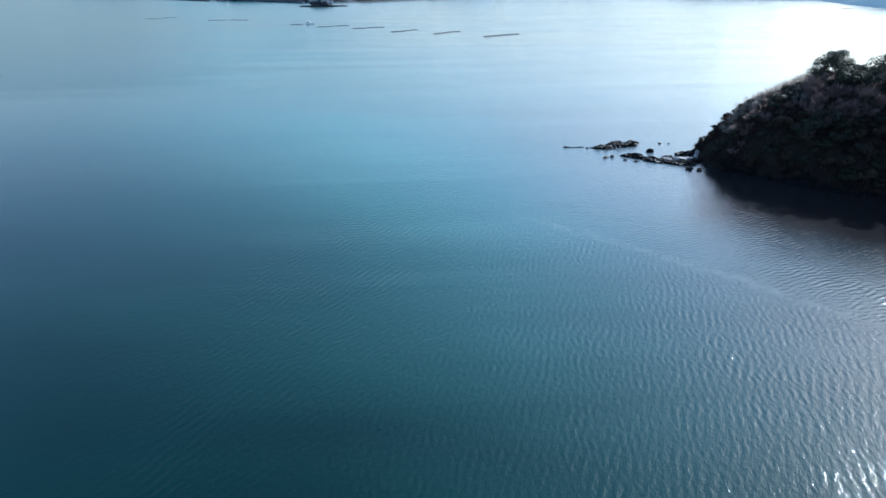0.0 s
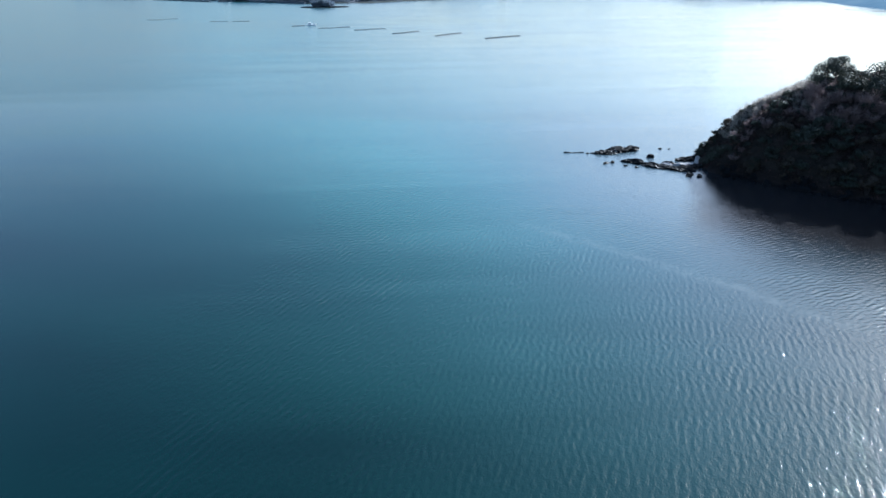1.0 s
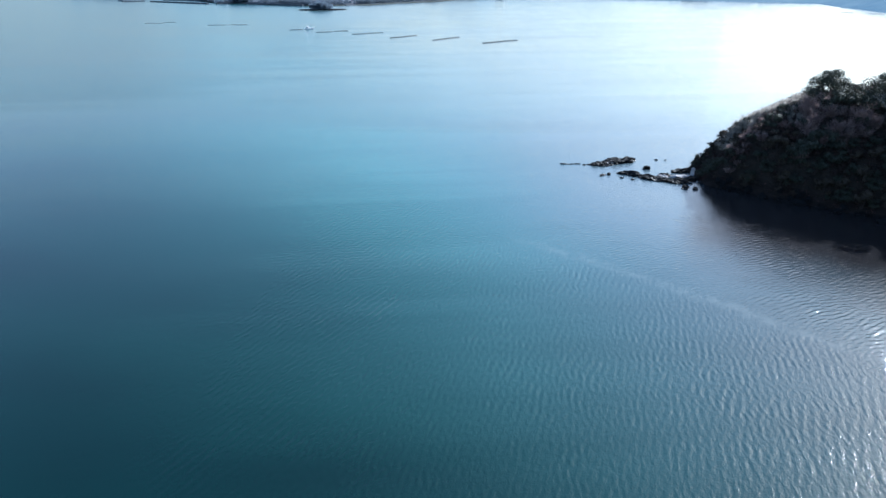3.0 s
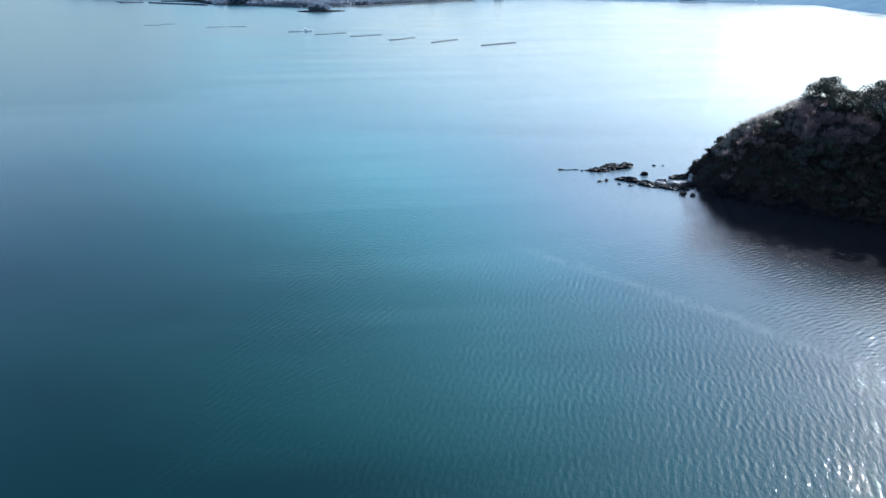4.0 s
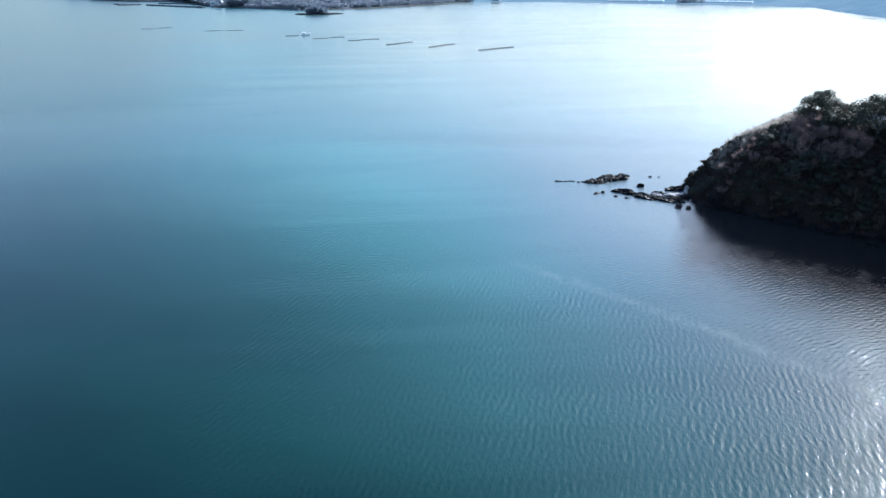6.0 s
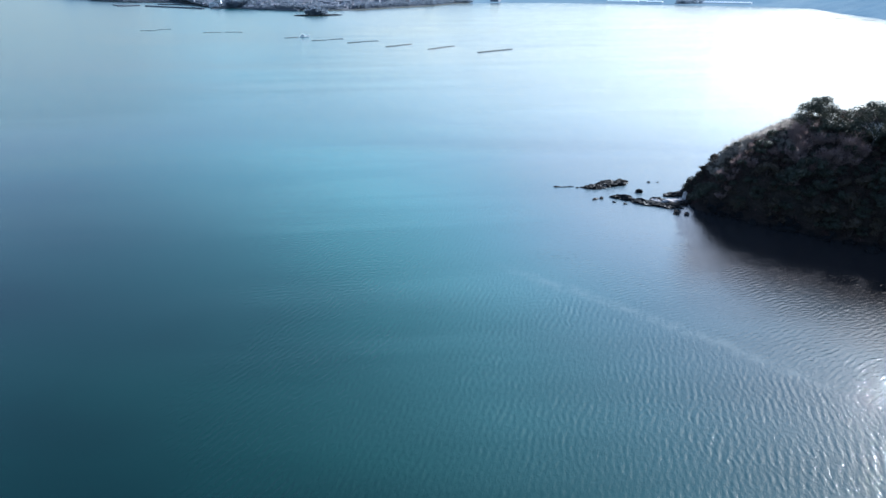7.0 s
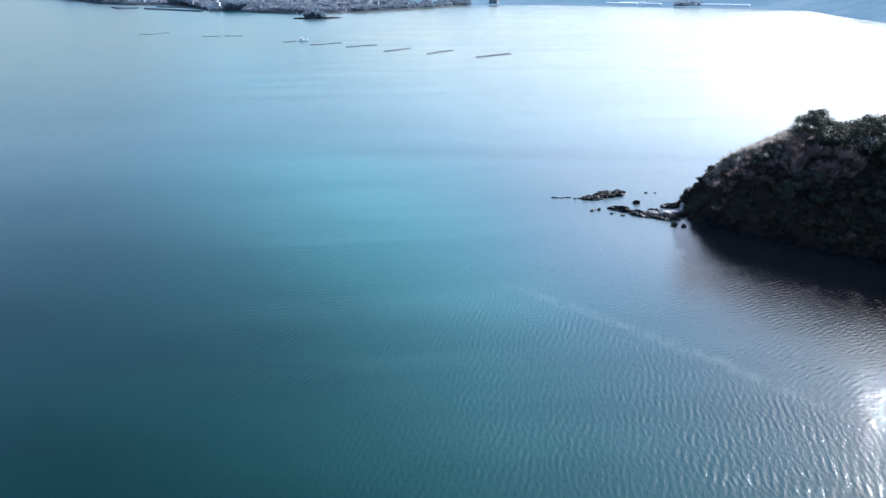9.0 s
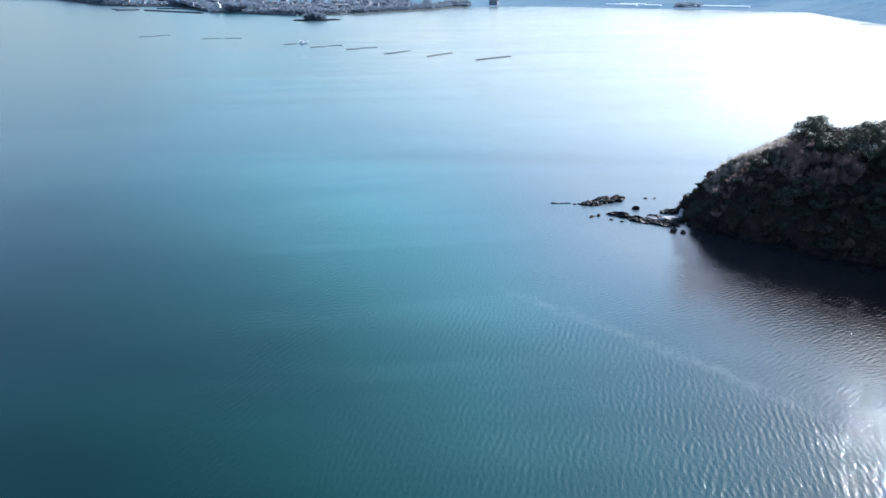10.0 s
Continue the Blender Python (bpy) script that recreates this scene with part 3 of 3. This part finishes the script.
# ---------------------------------------------------------------- shore rocks
def rock(at, length, width, height, rz, seed, label, material=None, knobs=1.0, group="rocks off the point"):
    bm = bmesh.new()
    bmesh.ops.create_icosphere(bm, subdivisions=4 if length > 4 else 3, radius=1.0)
    for v in bm.verts:
        p = v.co.copy()
        s = seed * 7.3
        w = 1 + knobs * (0.34 * noise.noise(p * 1.6 + Vector((s, 0, 0))) + 0.26 * noise.noise(p * 3.7 + Vector((0, s, 0))) + 0.16 * noise.noise(p * 8 + Vector((0, 0, s))))
        x, y, z = p.x * w * length / 2, p.y * w * width / 2, p.z * w
        if z > 0:   # stepped, flat-topped ledges
            ridge = 0.55 + 0.6 * noise.noise(Vector((x * 0.45, y * 0.8, s))) + 0.35 * noise.noise(Vector((x * 1.7, y * 1.9, s)))
            z = min(z, max(0.12, ridge)) * height
        v.co = (x, y, z if z > 0 else z * 0.6)
    ob = part("rock", bm, material or ROCK)
    ob.matrix_basis = pose(*at, 0, 0, rz)
    return tagged(ob, label, "rock", group)


def build_rocks():
    low = "low dark wet rock breaking the water surface"
    # outer ledge
    rock((43.6, 153.2, -0.1), 7.8, 4.6, 1.5, 24, 1, "large flat-topped dark ledge of rock off the point")
    rock((38.2, 150.2, -0.15), 5.8, 3.2, 1.1, 2, 2, "flat dark ledge joined to the larger one")
    rock((40.6, 151.4, -0.2), 3.4, 1.8, 0.8, 20, 17, low)
    rock((29.9, 151.0, -0.15), 3.2, 0.8, 0.6, -6, 3, low)
    rock((34.0, 150.3, -0.15), 0.9, 0.7, 0.5, 0, 4, low)
    rock((32.2, 151.2, -0.15), 2.2, 0.5, 0.45, -12, 5, low)
    # inner spit
    rock((43.3, 141.6, -0.1), 5.6, 2.2, 1.2, -36, 6, "narrow dark rock at the end of the spit")
    rock((47.6, 138.3, -0.1), 7.0, 3.4, 1.0, -34, 7, "long dark rock ledge along the spit")
    rock((52.4, 136.0, -0.1), 6.6, 3.8, 1.1, -10, 8, "broad dark rock ledge near the cliff foot")
    rock((51.8, 140.4, -0.1), 5.0, 2.0, 0.9, -16, 9, "low rock ledge beside a tide pool")
    rock((56.0, 143.6, -0.1), 5.4, 2.2, 1.2, 10, 10, "dark rock ledge under the cliff")
    rock((56.0, 137.4, -0.1), 3.4, 2.4, 1.3, 40, 11, "jagged dark rock at the cliff foot")
    # the pale slabs stand in for sky and sun glinting on wet pools
    rock((50.2, 139.4, 0.1), 2.6, 0.9, 0.75, -24, 19, "pale slab in place of a bright pool glint on the spit", PALE_ROCK)
    rock((54.6, 138.8, 0.15), 4.0, 1.5, 0.8, -8, 20, "pale slab in place of a bright pool glint on the spit", PALE_ROCK)
    rock((57.6, 140.8, 0.1), 1.4, 0.8, 0.8, 60, 12, "pale weathered boulder at the tip of the headland", PALE_ROCK, 1.6)
    rock((58.3, 142.4, 0.3), 1.1, 0.7, 1.2, 20, 21, "pale weathered boulder at the tip of the headland", PALE_ROCK, 1.6)
    rock((40.9, 151.0, 0.1), 2.2, 0.8, 0.8, 22, 22, "pale slab in place of sun glint on the outer ledge", PALE_ROCK)
    rock((53.0, 137.8, 0.2), 3.0, 0.8, 0.85, -12, 23, "pale slab in place of a bright pool glint on the spit", PALE_ROCK)
    # scattered boulders
    for k, (x, y, l, w, h) in enumerate(((48.5, 146.3, 1.7, 1.2, 1.3), (36.6, 141.2, 2.2, 0.8, 0.6), (38.1, 141.6, 1.0, 0.9, 0.7),
                                         (41.0, 143.0, 0.8, 0.6, 0.5), (40.5, 138.9, 0.9, 0.7, 0.5), (42.7, 137.6, 1.0, 0.8, 0.6),
                                         (52.3, 130.7, 2.0, 1.3, 1.0), (54.4, 130.2, 1.5, 1.2, 1.0), (53.2, 132.4, 1.8, 1.2, 0.9),
                                         (53.3, 154.4, 0.9, 0.6, 0.5), (55.5, 154.3, 0.7, 0.5, 0.45))):
        rock((x, y, -0.12), l, w, h, 37 * k, 30 + k, "small dark boulder standing in shallow water")
    # pale stones along the shaded waterline
    for k, (x, y, l, w, h) in enumerate(((60.8, 131.6, 2.6, 1.0, 0.8), (71.0, 120.6, 4.6, 1.4, 1.2), (66.5, 124.6, 2.0, 1.4, 1.0),
                                         (76.5, 115.4, 2.6, 1.5, 1.1), (82.6, 109.3, 2.8, 1.6, 1.2), (63.6, 127.6, 1.6, 1.1, 0.9))):
        rock((x, y, -0.1), l, w, h, -42 + 9 * k, 60 + k, "grey boulder at the shaded waterline", PALE_ROCK if k == 0 else ROCK, group="boulders at the waterline")

    rng = np.random.default_rng(8)
    n = 0
    while n < 70:
        x, y = rng.uniform(57, 106), rng.uniform(86, 150)
        if -0.6 < inland(x, y) < 0.9:
            l = rng.uniform(0.6, 2.0)
            rock((x, y, max(-0.15, ground_z(x, y) - 0.2)), l, l * rng.uniform(0.6, 0.95), l * rng.uniform(0.5, 0.8), rng.uniform(0, 360), 100 + n,
                 "dark wet boulder at the foot of the slope", group="boulders at the waterline")
            n += 1


build_rocks()


# ---------------------------------------------------------------- oyster rafts
def raft(length, width):
    ob = thing("oyster_raft", (0, 0, 0), "weathered bamboo oyster raft floating on drums", "raft", "oyster rafts in the bay")
    for k in range(4):
        bm = bmesh.new()
        y = (k / 3 - 0.5) * width
        tube(bm, (-length / 2, y, 0.28), (length / 2, y, 0.28), 0.10, 0.08, 6)
        part("beam", bm, BAMBOO, ob)
    for k in range(11):
        bm = bmesh.new()
        x = (k / 10 - 0.5) * (length - 0.6)
        tube(bm, (x, -width / 2 - 0.3, 0.40), (x, width / 2 + 0.3, 0.40), 0.07, 0.06, 5)
        part("pole", bm, BAMBOO, ob)
    for k in range(5):
        for s in (-1, 1):
            bm = bmesh.new()
            x = (k / 4 - 0.5) * (length - 2.0)
            tube(bm, (x - 0.7, s * width * 0.3, 0.0), (x + 0.7, s * width * 0.3, 0.0), 0.24, 0.24, 8)
            part("drum", bm, FLOAT, ob, "dark float drum")
    return ob


def work_boat(at, rz):
    ob = thing("work_boat", at, "small white fishing boat moored beside a raft", "boat", rz=rz)
    L, W = 9.0, 2.3
    bm = bmesh.new()
    rings = []
    for i in range(9):
        f = i / 8
        w = W / 2 * (1 - max(0.0, (f - 0.45) / 0.55) ** 2.2) * (0.9 + 0.1 * min(1, f * 4)) + 0.03
        x, top = (f - 0.5) * L, 0.85 + 0.75 * f ** 2
        rings.append([bm.verts.new(c) for c in ((x, -w, top), (x, -w * 0.8, -0.2), (x, 0, -0.4), (x, w * 0.8, -0.2), (x, w, top))])
    for a, b in zip(rings, rings[1:]):
        for k in range(4):
            bm.faces.new((a[k], b[k], b[k + 1], a[k + 1]))
        bm.faces.new((a[4], b[4], b[0], a[0]))
    bm.faces.new(rings[0])
    bmesh.ops.recalc_face_normals(bm, faces=bm.faces)
    part("hull", bm, WHITE, ob)
    bm = bmesh.new()
    box(bm, -1.6, 0, 1.75, 2.6, 1.9, 1.8, 0.12)
    cabin = part("cabin", bm, WHITE, ob)
    for y in (-0.96, 0.96):
        bm = bmesh.new()
        box(bm, -1.6, y, 2.05, 1.7, 0.05, 0.6)
        part("window", bm, GLASSY, cabin)
    bm = bmesh.new()
    tube(bm, (-2.6, 0, 2.5), (-2.6, 0, 5.2), 0.07, 0.04)
    tube(bm, (-2.6, -0.7, 4.2), (-2.6, 0.7, 4.2), 0.04, 0.04)
    part("mast", bm, WHITE, ob)
    bm = bmesh.new()
    box(bm, 3.6, 0, 1.55, 2.4, 1.3, 0.18, 0.04)
    part("foredeck", bm, WHITE, ob)


def build_rafts():
    first = raft(15.5, 2.9)
    ends = ((26.1, 473.5, 38.1, 483.2), (38.6, 483.4, 52.8, 493.8), (-10.5, 498.8, -2.2, 510.1), (-2.0, 510.3, 8.7, 522.2),
            (-45.6, 522.5, -36.6, 530.1), (-36.2, 530.5, -26.5, 543.1), (-82.3, 562.1, -71.6, 566.3), (-71.0, 571.0, -57.1, 575.4),
            (-117.8, 585.8, -104.8, 590.1), (-103.6, 595.5, -91.9, 600.2), (-149.0, 616.7, -138.3, 621.7),
            (-231.2, 697.3, -213.2, 695.6), (-253.5, 692.1, -236.2, 697.8), (-337.6, 731.1, -319.0, 729.3), (-323.0, 746.0, -311.6, 752.0),
            (512.3, 862.5, 518.8, 848.5), (524.6, 825.0, 533.6, 812.5))
    for k, (x0, y0, x1, y1) in enumerate(ends):
        long = math.hypot(x1 - x0, y1 - y0)
        m = pose((x0 + x1) / 2, (y0 + y1) / 2 + 1.6 * (k % 2), 0, 0, 0, math.degrees(math.atan2(y1 - y0, x1 - x0)))
        ob = first if k == 0 else copy_thing(first, m)
        ob.matrix_basis = m
        ob.scale = (long / 15.5, 1, 1)
    work_boat((-132.2, 625.0, 0), 20)


build_rafts()


# ---------------------------------------------------------------- far shore
COAST = ((-4200, 4300), (-2600, 3500), (-1700, 2950), (-1450, 2620), (-1002, 1987), (-855, 1850), (-737, 1793), (-597, 1697), (-540, 1560), (-500, 1425), (-484, 1400), (-398, 1328), (-337, 1268),
         (-250, 1205), (-149, 1236), (-92, 1324), (-14, 1424), (25, 1551), (103, 1575), (148, 1600), (285, 1530), (390, 1436), (483, 1353), (585, 1248), (640, 1150),
         (588, 970), (556, 830), (600, 700), (760, 560), (1100, 420), (1900, 250), (4300, 100))


def coast_y(x):
    """The far side's waterline along the bay, west of its eastern cape."""
    for (x0, y0), (x1, y1) in zip(COAST, COAST[1:]):
        if x0 <= x <= x1:
            return y0 + (y1 - y0) * (x - x0) / (x1 - x0)
    return COAST[-1][1]


def land(x, y, o):
    """A place o metres inland of the far waterline at (x, y), with its height."""
    out = Vector((x - 60, y - 450))
    out.normalize()
    px, py = x + out.x * o, y + out.y * o
    if px > 545 and py < 1150 or px > 640:
        flat = 10
    elif px < -900:
        flat = 30
    elif -40 < px < 100:
        flat = 25
    elif px > 100:
        flat = 120
    else:
        flat = 520
    z = 1.8 + 0.03 * max(0.0, min(o, flat) - 20)
    rise = max(0.0, o - flat)
    z += 95 * (1 - math.exp(-rise / 420)) * (0.65 + 0.55 * noise.noise(Vector((px * 0.0032, py * 0.0032, 0.5))) + 0.2 * noise.noise(Vector((px * 0.012, py * 0.012, 2.5))))
    return px, py, z


def build_far_shore():
    """A strip of low land behind the waterline that climbs into hills."""
    offs = (-6, 0, 4, 20, 45, 80, 130, 200, 290, 400, 560, 760, 1000, 1300, 1700)
    pts = []
    for (x0, y0), (x1, y1) in zip(COAST, COAST[1:]):
        n = max(2, int(math.hypot(x1 - x0, y1 - y0) / 45))
        pts += [(x0 + (x1 - x0) * i / n, y0 + (y1 - y0) * i / n) for i in range(n)]
    verts, low, high = [], [], []
    for x, y in pts:
        for j, o in enumerate(offs):
            px, py, z = land(x, y, o)
            verts.append((px, py, -1.2 if j == 0 else 0.9 if j == 1 else z))
    m = len(offs)
    for k in range(len(pts) - 1):
        for j in range(m - 1):
            f = (k * m + j, (k + 1) * m + j, (k + 1) * m + j + 1, k * m + j + 1)
            (low if max(verts[i][2] for i in f) < 19 and verts[f[0]][0] < 60 else high).append(f)
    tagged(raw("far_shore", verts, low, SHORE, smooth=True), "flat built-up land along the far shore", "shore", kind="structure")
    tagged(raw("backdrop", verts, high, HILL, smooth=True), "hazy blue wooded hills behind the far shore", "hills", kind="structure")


build_far_shore()


def house(at, rz, w, d, h, wall, roof_m, label, storeys=2):
    ob = thing("house", at, label, "house", "houses of the far village", rz)
    bm = bmesh.new()
    box(bm, 0, 0, h / 2 - 0.3, w, d, h + 0.6)
    wall_ob = part("wall", bm, wall, ob)
    bm = bmesh.new()
    e, r = 0.6, d * 0.32
    pts = [(-w / 2 - e, -d / 2 - e, h), (w / 2 + e, -d / 2 - e, h), (w / 2 + e, d / 2 + e, h), (-w / 2 - e, d / 2 + e, h), (-w / 2 - e, 0, h + r), (w / 2 + e, 0, h + r)]
    vs = [bm.verts.new(p) for p in pts]
    for f in ((0, 1, 5, 4), (2, 3, 4, 5), (0, 4, 3), (1, 2, 5), (3, 2, 1, 0)):
        bm.faces.new([vs[i] for i in f])
    bmesh.ops.recalc_face_normals(bm, faces=bm.faces)
    part("roof", bm, roof_m, ob)
    for st in range(storeys):
        for k in range(3):
            bm = bmesh.new()
            box(bm, (k - 1) * w * 0.3, -d / 2 - 0.02, h / storeys * (st + 0.55), w * 0.17, 0.12, h / storeys * 0.42)
            part("window", bm, GLASSY, wall_ob)
    return ob


def greenhouse(at, rz, length):
    ob = thing("greenhouse", at, "long white film greenhouse on the far shore", "greenhouse", "greenhouses", rz)
    bm = bmesh.new()
    n = 8
    for sx in (-1, 1):
        for i in range(n + 1):
            a = math.pi * i / n
            bm.verts.new((sx * length / 2, -4.0 * math.cos(a), 0.6 + 2.6 * math.sin(a)))
    bm.verts.ensure_lookup_table()
    for i in range(n):
        bm.faces.new((bm.verts[i], bm.verts[i + 1], bm.verts[n + 2 + i], bm.verts[n + 1 + i]))
    bm.faces.new(bm.verts[:n + 1])
    bm.faces.new(bm.verts[n + 1:])
    bmesh.ops.recalc_face_normals(bm, faces=bm.faces)
    part("cover", bm, FILM, ob)
    bm = bmesh.new()
    box(bm, 0, 0, 0.2, length, 8.2, 0.9)
    part("footing", bm, CONCRETE, ob)


def wall_run(name, x0, y0, x1, y1, thick, height, label):
    """A breakwater or sea wall with a coping, standing in the water."""
    n = max(2, int(math.hypot(x1 - x0, y1 - y0) / 12))
    ob = thing(name, (x0, y0, 0), label, "breakwater", "breakwaters", math.degrees(math.atan2(y1 - y0, x1 - x0)))
    long = math.hypot(x1 - x0, y1 - y0)
    for k in range(n):
        bm = bmesh.new()
        box(bm, (k + 0.5) * long / n, 0, height / 2 - 0.8, long / n - 0.12, thick, height + 1.6, 0.12)
        part("block", bm, DARK_CONCRETE, ob)
    bm = bmesh.new()
    box(bm, long / 2, 0, height + 0.15, long, thick * 0.5, 0.3)
    part("coping", bm, DARK_CONCRETE, ob)


def white_plant(at):
    ob = thing("harbour_works", at, "white harbour works of stacked blocks with a conveyor tower", "building", rz=8)
    for k, (x, y, w, d, h) in enumerate(((-8, 0, 12, 12, 9), (4, 2, 13, 12, 14), (11, -3, 7, 8, 7), (2, -6, 8, 6, 5))):
        bm = bmesh.new()
        box(bm, x, y, h / 2 - 0.5, w, d, h + 1, 0.2)
        blk = part("block", bm, WORKS, ob)
        for st in range(int(h // 3.5)):
            bm = bmesh.new()
            box(bm, x, y - d / 2 - 0.03, 1.9 + st * 3.3, w * 0.7, 0.12, 1.1)
            part("window", bm, GLASSY, blk)
    bm = bmesh.new()
    box(bm, 5, 2, 16.0, 5, 5, 5, 0.15)
    part("tower", bm, WORKS, ob)
    bm = bmesh.new()
    for k in range(6):
        tube(bm, (-12 + k * 3.2, -5, 5 + k * 2.2), (-12 + (k + 1) * 3.2, -4, 5 + (k + 1) * 2.2), 0.9, 0.9, 6)
    part("conveyor", bm, CONCRETE, ob)


def grove(name, rng, spots, label, material, kind="stuff"):
    """Far trees, joined: ragged crowns of leaf sprays on short trunks."""
    verts, faces = [], []
    for x, y, z, h, r in spots:
        b = len(verts)
        for k in range(3):
            a0, a1 = 2 * math.pi * k / 3, 2 * math.pi * (k + 1) / 3
            verts += [(x + 0.3 * math.cos(a0), y + 0.3 * math.sin(a0), z - 0.5), (x + 0.3 * math.cos(a1), y + 0.3 * math.sin(a1), z - 0.5), (x, y, z + h * 0.7)]
            faces.append((b + 3 * k, b + 3 * k + 1, b + 3 * k + 2))
        cs = [(x + rng.normal() * r * 0.45, y + rng.normal() * r * 0.45, z + h * rng.uniform(0.08, 0.82)) for _ in range(6)]
        v, f, _ = leaf_cloud(rng, cs, [r * 0.55] * 6, 72, 1.15)
        b = len(verts)
        verts += v.tolist()
        faces += (f + b).tolist()
    return tagged(raw(name, verts, faces, material), label, "woods", kind=kind)


def build_village():
    rng = np.random.default_rng(17)
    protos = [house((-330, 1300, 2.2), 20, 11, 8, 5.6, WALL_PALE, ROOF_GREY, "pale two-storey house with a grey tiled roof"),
              house((-300, 1275, 2.2), -15, 12, 8, 5.4, WALL_GREY, ROOF_DARK, "hazy grey two-storey house with a dark tiled roof"),
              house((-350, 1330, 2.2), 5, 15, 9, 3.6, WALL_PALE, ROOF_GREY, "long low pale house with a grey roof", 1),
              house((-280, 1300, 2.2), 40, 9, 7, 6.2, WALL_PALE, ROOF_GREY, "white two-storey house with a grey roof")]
    spots = [(-330, 1300), (-300, 1275), (-350, 1330), (-280, 1300)]
    tries = 0
    while len(spots) < 190 and tries < 12000:
        tries += 1
        cx = rng.uniform(-860, -60)
        x, y, z = land(cx, coast_y(cx), rng.uniform(18, 480))
        if any((x - a) ** 2 + (y - b) ** 2 < 260 for a, b in spots) or math.hypot(x + 480, y - 1412) < 36 or math.hypot(x + 424, y - 1372) < 46:
            continue
        spots.append((x, y))
        ob = copy_thing(protos[rng.integers(4)], pose(x, y, z - 0.2, 0, 0, rng.uniform(-35, 35)))
        k = rng.uniform(0.8, 1.25)
        ob.scale = (k, k, k)
    white_plant((-480, 1412, 1.8))
    hall = house((128, 1612, 2.2), -32, 22, 12, 11, WALL_PALE, ROOF_GREY, "broad white building in the valley mouth", 3)
    tagged(hall, category="building")
    for x, y, rz, ln in ((400, 1478, -42, 74), (432, 1500, -42, 60), (452, 1418, -42, 34), (530, 1352, -44, 88), (575, 1312, -44, 66)):
        greenhouse((x, y, 3.4), rz, ln)
    wall_run("breakwater", -680, 1526, -485, 1344, 6, 2.4, "long grey concrete breakwater low on the water")
    wall_run("breakwater", -700, 1640, -552, 1560, 5, 2.2, "grey concrete breakwater behind the first")
    wall_run("breakwater", -800, 1620, -745, 1560, 7, 2.0, "short dark breakwater by the harbour")
    wall_run("breakwater", -752, 1536, -716, 1572, 6, 2.0, "short dark breakwater by the harbour")
    wall_run("jetty", -466, 1338, -415, 1384, 4, 1.2, "thin pale jetty by the works")
    wall_run("sea_wall", -398, 1326, -262, 1206, 5, 2.8, "dark sea wall along the village shore")
    wall_run("sea_wall", -186, 1214, -96, 1318, 4, 1.0, "low stone bank at the edge of the bay")
    # wooded knoll by the works, wooded islet, shore trees
    knoll = [(-418 + rng.uniform(-30, 30), 1368 + rng.uniform(-14, 24), 2 + rng.uniform(0, 9), rng.uniform(9, 13), rng.uniform(4, 5.5)) for _ in range(110)]
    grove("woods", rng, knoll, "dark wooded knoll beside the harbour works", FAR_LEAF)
    def along(x0, x1, o0, o1, n, h0, h1):
        made = []
        for cx in rng.uniform(x0, x1, n):
            x, y, z = land(cx, coast_y(cx), rng.uniform(o0, o1))
            if any((x - a) ** 2 + (y - b) ** 2 < 60 for a, b in spots):
                continue
            h = rng.uniform(h0, h1)
            made.append((x, y, z - 0.3, h, h * rng.uniform(0.42, 0.6)))
        return made

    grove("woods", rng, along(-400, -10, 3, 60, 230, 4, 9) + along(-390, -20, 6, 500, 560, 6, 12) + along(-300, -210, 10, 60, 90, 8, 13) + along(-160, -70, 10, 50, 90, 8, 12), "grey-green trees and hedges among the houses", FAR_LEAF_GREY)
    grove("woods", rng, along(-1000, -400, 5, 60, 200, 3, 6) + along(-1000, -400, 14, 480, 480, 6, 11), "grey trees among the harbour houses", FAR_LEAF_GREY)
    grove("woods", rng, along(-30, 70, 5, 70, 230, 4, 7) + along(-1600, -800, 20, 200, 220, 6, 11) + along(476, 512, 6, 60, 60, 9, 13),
          "hazy blue woods at the foot of the far hills", FAR_LEAF)
    # islet
    bm = bmesh.new()
    bmesh.ops.create_icosphere(bm, subdivisions=4, radius=1.0)
    for v in bm.verts:
        w = 1 + 0.35 * noise.noise(v.co * 2.2)
        v.co = (v.co.x * w * 34, v.co.y * w * 14, min(v.co.z, 0.45) * 3.6)
    ob = part("islet", bm, ROCK)
    ob.matrix_basis = pose(-197, 1040, 0, 0, 0, 8)
    tagged(ob, "low rocky islet in front of the village", "islet", kind="structure")
    isl = []
    for _ in range(60):
        a = max(-17.0, min(17.0, rng.normal() * 8.0))
        isl.append((-199 + a, 1041 + rng.normal() * 3.5, 1.0, rng.uniform(11.5, 15.0) * (1 - 0.025 * abs(a)), rng.uniform(3, 4.2)))
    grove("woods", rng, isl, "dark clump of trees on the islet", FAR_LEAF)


build_village()
